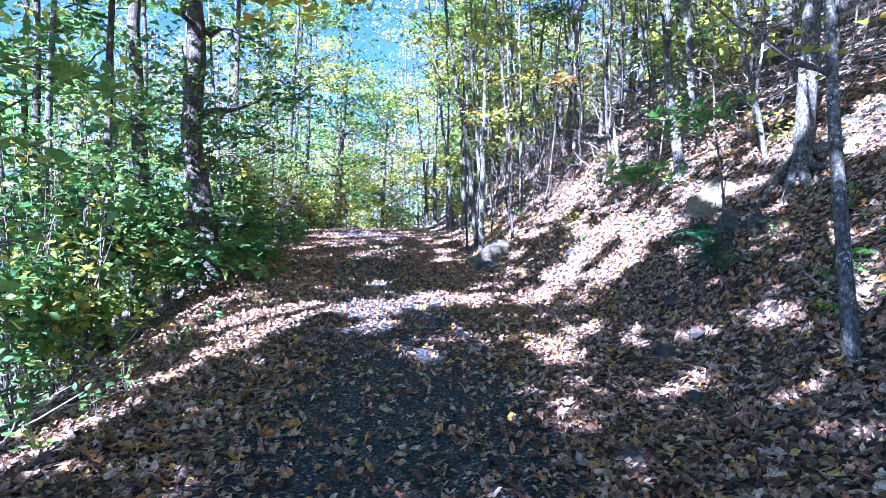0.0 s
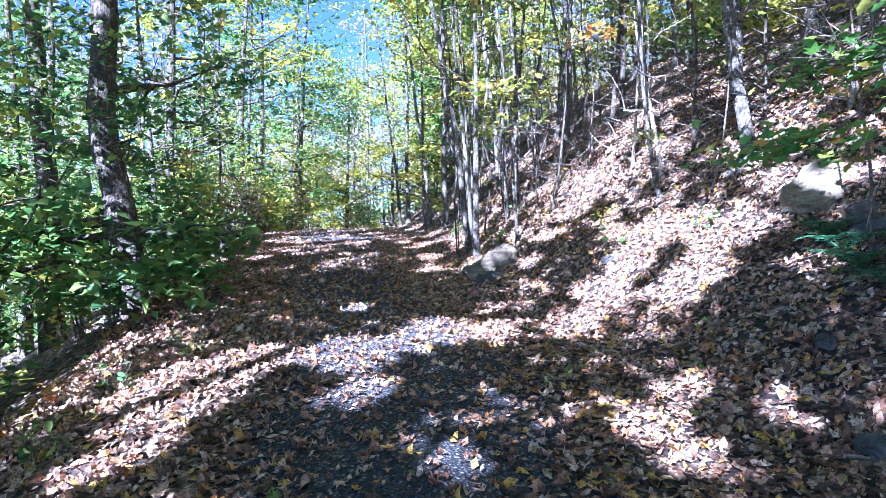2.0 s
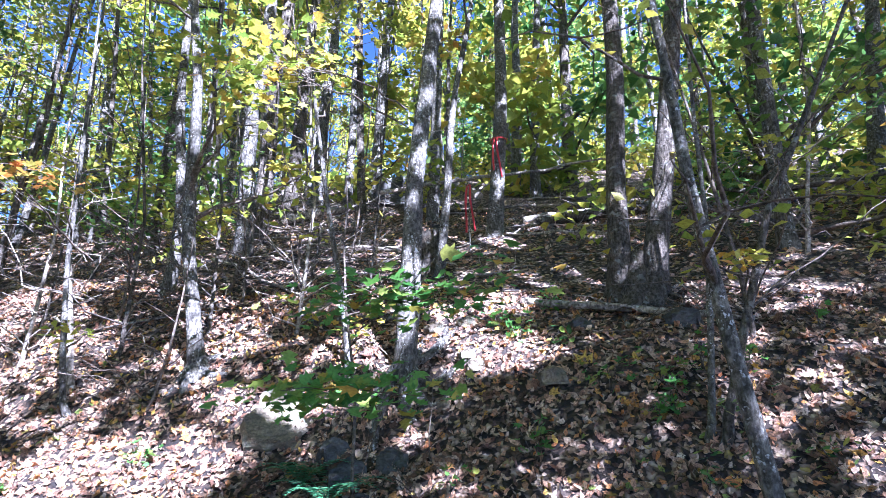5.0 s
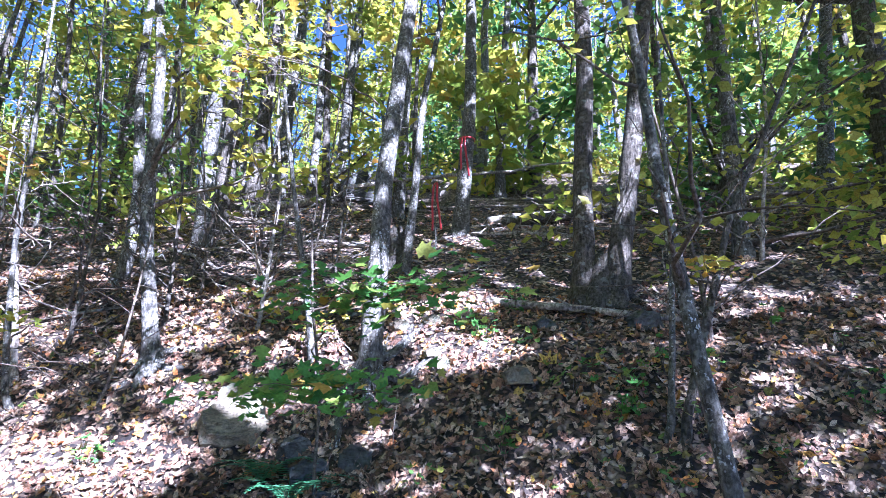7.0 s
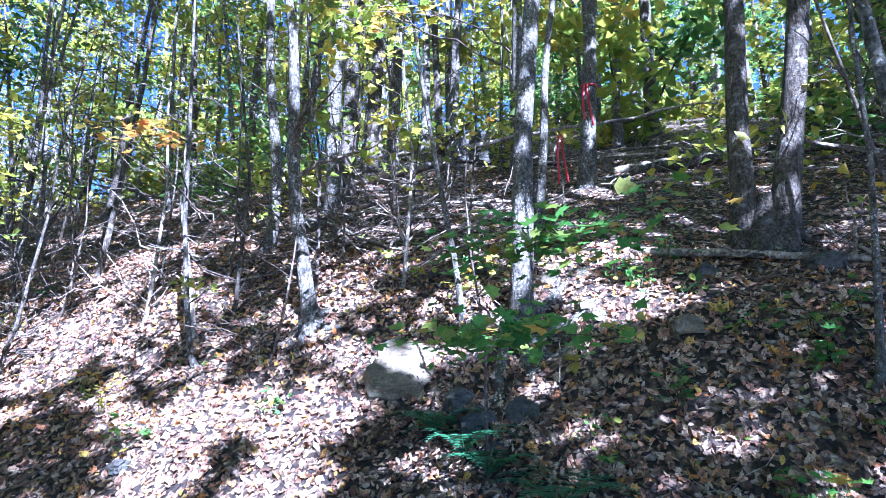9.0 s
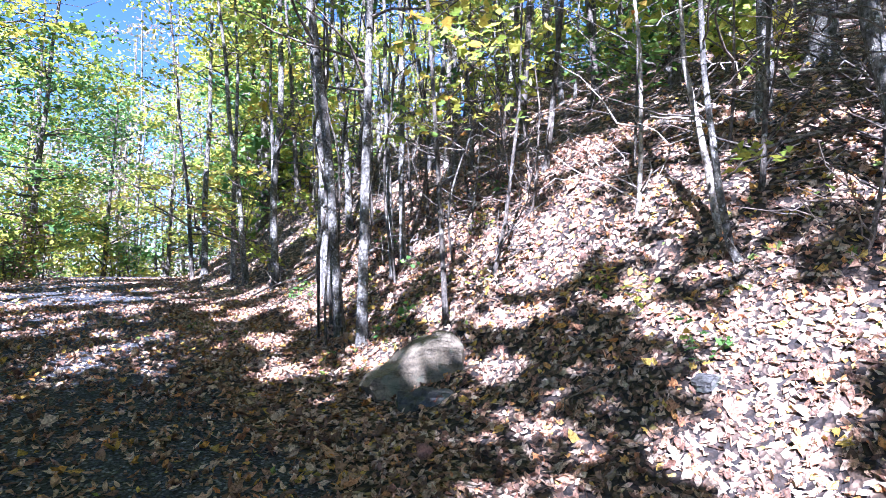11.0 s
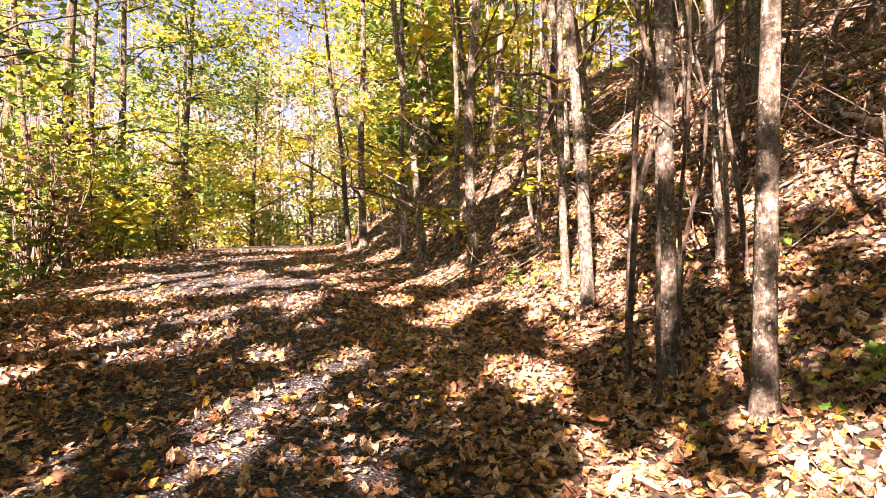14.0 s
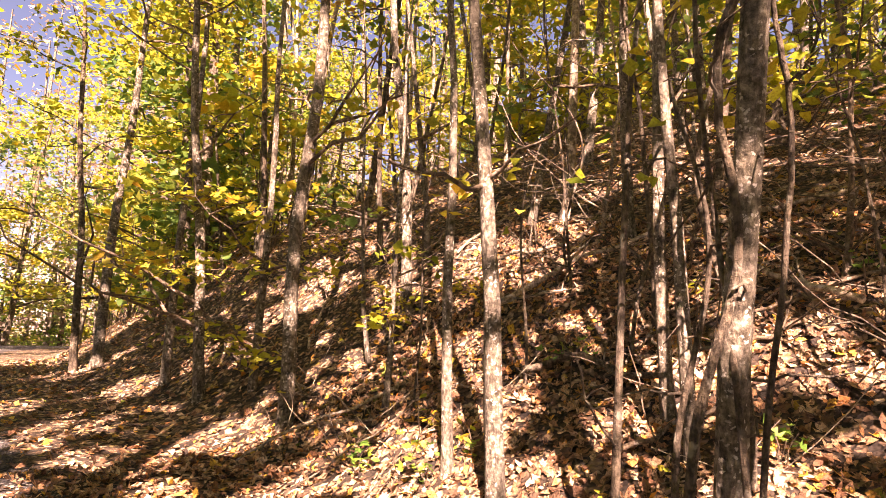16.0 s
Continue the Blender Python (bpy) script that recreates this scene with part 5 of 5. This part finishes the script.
foot = ground_z(0.86, 14.12)
clinging_vine(0.86, 14.12, (-0.085, -0.13), ((-0.27, foot - 0.1), (-0.22, 2.2), (-0.14, 2.5), (-0.07, 2.8), (-0.09, 3.06), (-0.16, 3.26), (-0.2, 3.5), (-0.19, 3.76), (-0.08, 3.95), (0.06, 4.3), (0.02, 5.0)), 0.02, 71)
clinging_vine(0.86, 14.12, (-0.085, -0.13), ((0.06, foot - 0.1), (0.05, 2.0), (0.1, 2.7), (0.12, 3.2), (0.1, 3.5), (0.01, 3.8), (-0.02, 4.4), (0.05, 5.2)), 0.013, 72)


def bare_roots(x, y, count, spread, seed, label, material=BARK):
    r2 = np.random.default_rng(seed)
    z0 = ground_z(x, y)
    verts, faces = [], []
    for k in range(count):
        ang = 2.4 + k * 3.4 / count + r2.normal() * 0.2
        ln = spread * r2.uniform(0.6, 1.2)
        n = 9
        w = np.linspace(0, 1, n)
        px, py = x + np.cos(ang + 0.5 * w) * ln * w, y + np.sin(ang + 0.5 * w) * ln * w
        line = np.stack([px - x, py - y, height(px, py) - z0 + 0.2 * (1 - w) ** 3 + 0.012 * np.sin(7 * w + k) - 0.01], -1)
        line[-1, 2] -= 0.1
        tube(verts, faces, line, np.linspace(0.055, 0.016, n), 7, r2, 0.16)
    ob = new("roots", build_mesh("roots", np.concatenate(verts), np.concatenate(faces), material, smooth=True))
    ob.location = (x, y, z0)
    return tagged(ob, label, "roots")


bare_roots(4.43, 7.06, 15, 0.75, 31, "bared grey tree roots gripping the washed-out bank")
bare_roots(5.87, 5.0, 7, 0.7, 32, "spreading dark tree roots on the leafy bank", RIDGED)
def root_collar(x, y, r, h, seed, label):
    """The swollen, fluted foot that two trunks share."""
    r2 = np.random.default_rng(seed)
    n, sides = 9, 20
    w = np.linspace(0, 1, n)
    line = np.stack([0.05 * w, -0.06 * w, -0.25 + (h + 0.25) * w], -1)
    verts, faces = [], []
    tube(verts, faces, line, r * (1.2 - 1.08 * w ** 0.6) + 0.04, sides, r2, 0.1)
    ring = verts[0].reshape(n, sides, 3)
    ang = np.linspace(0, 2 * np.pi, sides, endpoint=False)
    ring[:, :, :2] *= (1 + 0.22 * np.sin(5 * ang + 1)[None] * (1 - w)[:, None])[..., None]
    ob = new("root_collar", build_mesh("root_collar", verts[0], faces[0], RIDGED, smooth=True))
    ob.location = (x, y, ground_z(x, y))
    return tagged(ob, label, "roots")


root_collar(5.87, 5.02, 0.34, 0.5, 35, "swollen fluted root collar shared by two dark trunks")
bare_roots(3.86, 9.27, 5, 0.4, 33, "bared roots of a young tree on the bank")


def stump(x, y, r, h, seed, label):
    r2 = np.random.default_rng(seed)
    verts, faces = [], []
    n, sides = 7, 14
    line = np.stack([np.zeros(n), np.zeros(n), np.linspace(-0.2, h, n)], -1)
    tube(verts, faces, line, np.linspace(r, r * 0.8, n), sides, r2, 0.12, 0.5)
    ring = verts[0].reshape(n, sides, 3)
    ring[-1, :, 2] += r2.uniform(-0.25, 0.2, sides) * h
    inner = ring[-1] * np.array([0.45, 0.45, 1]) - np.array([0, 0, 0.4 * h])
    verts.append(inner)
    i, j = (n - 1) * sides, np.arange(sides)
    faces.append(np.stack([i + j, i + (j + 1) % sides, n * sides + (j + 1) % sides, n * sides + j], -1))
    ob = new("stump", build_mesh("stump", np.concatenate(verts), np.concatenate(faces), RIDGED, smooth=True))
    ob.location = (x, y, ground_z(x, y))
    return tagged(ob, label, "stump")


stump(6.55, 7.9, 0.16, 0.55, 41, "dark rotten jagged tree stump on the hillside")
stump(-4.75, 16.1, 0.3, 0.75, 42, "old dark tree stump at the edge of the track")


def ribbon(x, y, z, r, drop, label):
    """A band of survey ribbon knotted round a stem, with two hanging tails."""
    r2 = np.random.default_rng(int(x * 10))
    verts, faces = [], []
    ang = np.linspace(0, 2 * np.pi, 17)
    for lo in (0.0, 0.035):
        verts.append(np.stack([r * np.cos(ang), r * np.sin(ang), np.full(17, z + lo)], -1))
    j = np.arange(16)
    faces.append(np.stack([j, j + 1, 18 + j, 17 + j], -1))
    for side in (-0.03, 0.02):
        start = sum(len(v) for v in verts)
        w = np.linspace(0, 1, 9)
        mid = np.stack([-r - 0.02 - 0.04 * np.sin(5 * w), side + 0.05 * w * np.sign(side), z - drop * w], -1)
        verts.append(np.concatenate([mid + np.array([0, -0.018, 0]), mid + np.array([0, 0.018, 0.01])]))
        k = np.arange(8)
        faces.append(np.stack([k, k + 1, k + 10, k + 9], -1) + start)
    ob = new("ribbon", build_mesh("ribbon", np.concatenate(verts), np.concatenate(faces), RED, smooth=True))
    ob.location = (x, y, ground_z(x, y))
    mod = ob.modifiers.new("thickness", "SOLIDIFY")
    mod.thickness = 0.003
    return tagged(ob, label, "ribbon")


ribbon(8.39, 7.49, 1.75, 0.15, 0.75, "red survey ribbon tied round a pale tree trunk")
tree(7.6, 7.75, 0.012, 1.4, (0.03, 0.0), (0, 0), 1.0, 0.5, 2, 0.3, 0, seed=51, label="thin stake-like sapling marked with red ribbon")
ribbon(7.62, 7.75, 1.1, 0.015, 0.8, "red survey ribbon hanging from a thin sapling")


# ---------------------------------------------------------------- green things near the ground
def maple_sapling():
    rng = np.random.default_rng(88)
    x, y = 3.35, 6.85
    z0 = ground_z(x, y)
    top = new("maple_sapling")
    top.matrix_world = pose(x, y, z0)
    base = np.array([x, y, z0])
    verts, faces = [], []
    mast = wobble_line(rng, (0, 0, -0.1), (-0.1, 0.1, 2.6), 10, 0.03)
    tube(verts, faces, mast, np.linspace(0.016, 0.006, 10), 6, rng)
    tiers = [((2.66, 6.04, 2.74), 0.66, 300), ((2.05, 5.97, 2.12), 0.52, 190)]
    places, sizes = [], []
    for centre, spread, count in tiers:
        c = np.array(centre) - base
        start = mast[4]
        tube(verts, faces, wobble_line(rng, start, c, 7, 0.03), np.linspace(0.009, 0.004, 7), 5, rng)
        for _ in range(9):
            d = np.array([rng.normal() * 0.45, rng.normal() * 0.6, rng.normal() * 0.08]) * spread
            tube(verts, faces, wobble_line(rng, c * 0.9 + start * 0.1, c + d, 4, 0.015), np.linspace(0.004, 0.002, 4), 3, rng)
        d = rng.normal(size=(count, 3)) * np.array([0.40, 0.62, 0.13]) * spread
        places.append(c + d)
        sizes.append(rng.uniform(0.055, 0.12, count))
    stem = new("stem", build_mesh("stem", np.concatenate(verts), np.concatenate(faces), TWIG, smooth=True))
    tagged(stem, kind="stuff").parent = top
    p = np.concatenate(places)
    nrm = rng.normal(size=(len(p), 3)) * 0.35 + np.array([-0.35, -0.1, 1.0])
    foliage = new("foliage", leaves("foliage", LOBED, p, np.concatenate(sizes), nrm, rng, MAPLE, curl=0.7))
    tagged(foliage, kind="stuff").parent = top
    tagged(top, "young maple sapling with layered bright green leaves on the bank", "sapling")


maple_sapling()


def fern(x, y, size, seed):
    """A clump of arching fronds with paired leaflets."""
    rng = np.random.default_rng(seed + 60)
    top_z = ground_z(x, y)
    verts, faces, p, nrm, sz = [], [], [], [], []
    for k in range(9):
        ang = k * 0.7 + rng.uniform(-0.2, 0.2)
        w = np.linspace(0, 1, 14)
        ln = size * rng.uniform(0.8, 1.2)
        out = np.array([math.cos(ang), math.sin(ang)])
        line = np.stack([out[0] * ln * w, out[1] * ln * w, ln * (1.15 * w - 0.85 * w * w) + 0.03], -1)
        tube(verts, faces, line, np.linspace(0.004, 0.0015, 14), 3, rng, 0.02)
        across = np.array([-out[1], out[0], 0])
        for j in range(1, 14):
            half = 0.2 * size * math.sin(math.pi * (0.12 + 0.86 * w[j])) + 0.01
            for side in (-1, 1):
                start = sum(len(v) for v in verts)
                a = line[j]
                tip = a + across * side * half + np.array([out[0], out[1], 0]) * half * 0.3
                mid = 0.55 * a + 0.45 * tip + np.array([0, 0, 0.006])
                verts.append(np.array([a - np.array([*out, 0]) * 0.010, mid - np.array([*out, 0]) * 0.016, tip, mid + np.array([*out, 0]) * 0.018]))
                faces.append(np.array([[0, 1, 2, 3]]) + start)
    quads = np.concatenate(faces)
    tris = np.concatenate([quads[:, :3], quads[quads[:, 2] != quads[:, 3]][:, [0, 2, 3]]])
    v = np.concatenate(verts)
    ob = new("fern", build_mesh("fern", v, tris, FERN, rng.uniform(0, 1, len(v))))
    ob.location = (x, y, top_z)
    return tagged(ob, "dark green fern clump growing among stones on the bank", "fern", "ferns")


for a, b, s, sd in ((3.0, 6.15, 0.46, 1), (3.22, 6.98, 0.46, 2), (3.38, 7.35, 0.4, 3), (3.1, 6.7, 0.34, 4)):
    fern(a, b, s, sd)


def seedling(x, y, h, count, material, seed, label="small green leafy plant among the fallen leaves"):
    rng = np.random.default_rng(seed + 80)
    verts, faces, tips = [], [], []
    for _ in range(4):
        end = np.array([rng.normal() * 0.35 * h, rng.normal() * 0.35 * h, h * rng.uniform(0.6, 1.1)])
        line = wobble_line(rng, (0, 0, -0.02), end, 6, 0.01)
        tube(verts, faces, line, np.linspace(0.004, 0.002, 6), 4, rng)
        tips.append(line[2:])
    top = new("seedling")
    top.matrix_world = pose(x, y, ground_z(x, y))
    stem = new("stem", build_mesh("stem", np.concatenate(verts), np.concatenate(faces), TWIG))
    tagged(stem, kind="stuff").parent = top
    tips = np.concatenate(tips)
    p = tips[rng.integers(0, len(tips), count)] + rng.normal(size=(count, 3)) * 0.05
    fol = new("foliage", leaves("foliage", LOBED if material is MAPLE else OVAL, p, rng.uniform(0.05, 0.1, count), rng.normal(size=(count, 3)) * 0.4 + np.array([0, 0, 1.0]), rng, material))
    tagged(fol, kind="stuff").parent = top
    return tagged(top, label, "plant", "seedlings")


for k, (a, b, h, mt) in enumerate(((4.37, 5.1, 0.35, MAPLE), (4.34, 4.6, 0.3, MAPLE), (4.08, 3.64, 0.3, GREEN), (2.4, 10.6, 0.3, GOLD), (2.24, 9.85, 0.25, MAPLE), (5.0, 6.3, 0.3, MAPLE), (1.0, 16.4, 0.3, MAPLE), (0.75, 17.0, 0.25, MAPLE),
                                   (5.5, 5.9, 0.25, MAPLE), (4.6, 8.4, 0.3, GOLD), (4.9, 9.0, 0.35, GOLD), (3.0, 8.9, 0.22, MAPLE), (2.5, 11.2, 0.25, GOLD), (1.3, 13.0, 0.2, MAPLE), (3.4, 4.9, 0.2, MAPLE), (4.7, 4.1, 0.3, MAPLE),
                                   (-2.7, 4.4, 0.25, GREEN), (-2.8, 5.0, 0.3, GREEN), (-2.65, 3.7, 0.25, GREEN), (-2.9, 6.2, 0.3, GREEN), (-3.0, 7.4, 0.3, GREEN), (-2.75, 8.4, 0.22, GREEN), (4.4, 16.5, 0.3, GOLD), (2.9, 19.4, 0.4, GOLD))):
    seedling(a, b, h, 26, mt, k)
for k in range(34):
    r2 = random.Random(930 + k)
    y = r2.uniform(3.0, 6.2) if k < 18 else r2.uniform(12.5, 18)
    x = r2.uniform(3.0, 5.4) if k < 18 else float(right_edge(y)) + r2.uniform(0.4, 3.0)
    seedling(x, y, r2.uniform(0.14, 0.3), r2.randint(9, 22), (MAPLE, MAPLE, GREEN)[k % 3] if k < 18 else (GOLD, MAPLE, GOLD)[k % 3], 40 + k)


# ---------------------------------------------------------------- fallen leaves
def litter(name, shape, count, x_lo, x_hi, y_lo, y_hi, size, seed, label, curl=1.0, lie=(0.004, 0.03)):
    rng = np.random.default_rng(seed)
    y = rng.uniform(y_lo, y_hi, count)
    x = rng.uniform(0, 1, count) * (x_hi - x_lo) + x_lo + 0.5 * (left_edge(y) + right_edge(y))
    bare = gravel_share(x, y)
    drift = 0.5 + 0.5 * np.sin(2.1 * x + 1.3 * np.sin(0.9 * y)) * np.sin(1.1 * y + 0.8 * np.sin(1.7 * x))
    swept = np.interp(y, [0, 7, 11, 30], [0.56, 0.52, 0.4, 0.4])
    keep = rng.uniform(0, 1, count) > bare * (swept + 0.22 * drift)
    if shape is KITE:
        keep &= (y > 17.5) | (y < 1) | (x > 5.5 + left_edge(y) * 0.5 + right_edge(y) * 0.5) | (rng.uniform(0, 1, count) < 0.3)
    keep &= (x - 4.42) ** 2 + (y - 6.74) ** 2 > 0.05
    x, y = x[keep], y[keep]
    e = 0.04
    gz = height(x, y)
    slope = np.stack([-(height(x + e, y) - gz) / e, -(height(x, y + e) - gz) / e, np.ones(len(x))], -1)
    nrm = slope / np.linalg.norm(slope, axis=1, keepdims=True) + rng.normal(size=slope.shape) * 0.36
    p = np.stack([x, y, gz + rng.uniform(*lie, len(x))], -1)
    s = size * rng.lognormal(0, 0.3, len(x))
    tone = np.clip(rng.beta(1.25, 1.2, len(x)) * 0.99 + 0.08 * np.sin(1.3 * x) * np.sin(1.1 * y), 0, 1)
    ob = new(name, leaves(name, shape, p, s, nrm, rng, LITTER, tone, curl))
    return tagged(ob, label, "leaves", kind="stuff")


litter("leaf_litter", LOBED, 9000, -3.3, 5.0, 1.2, 16.5, 0.066, 1, "brown and tan fallen maple leaves covering the ground", 0.9, (0.015, 0.045))
litter("leaf_litter", CURLED, 76000, -3.6, 6.2, 0.8, 18.5, 0.058, 2, "small dry brown fallen leaves covering the ground", 1.1)
litter("leaf_litter", KITE, 50000, -5.0, 11, -1, 28, 0.065, 3, "brown fallen leaves over the wider forest floor", 1.2)
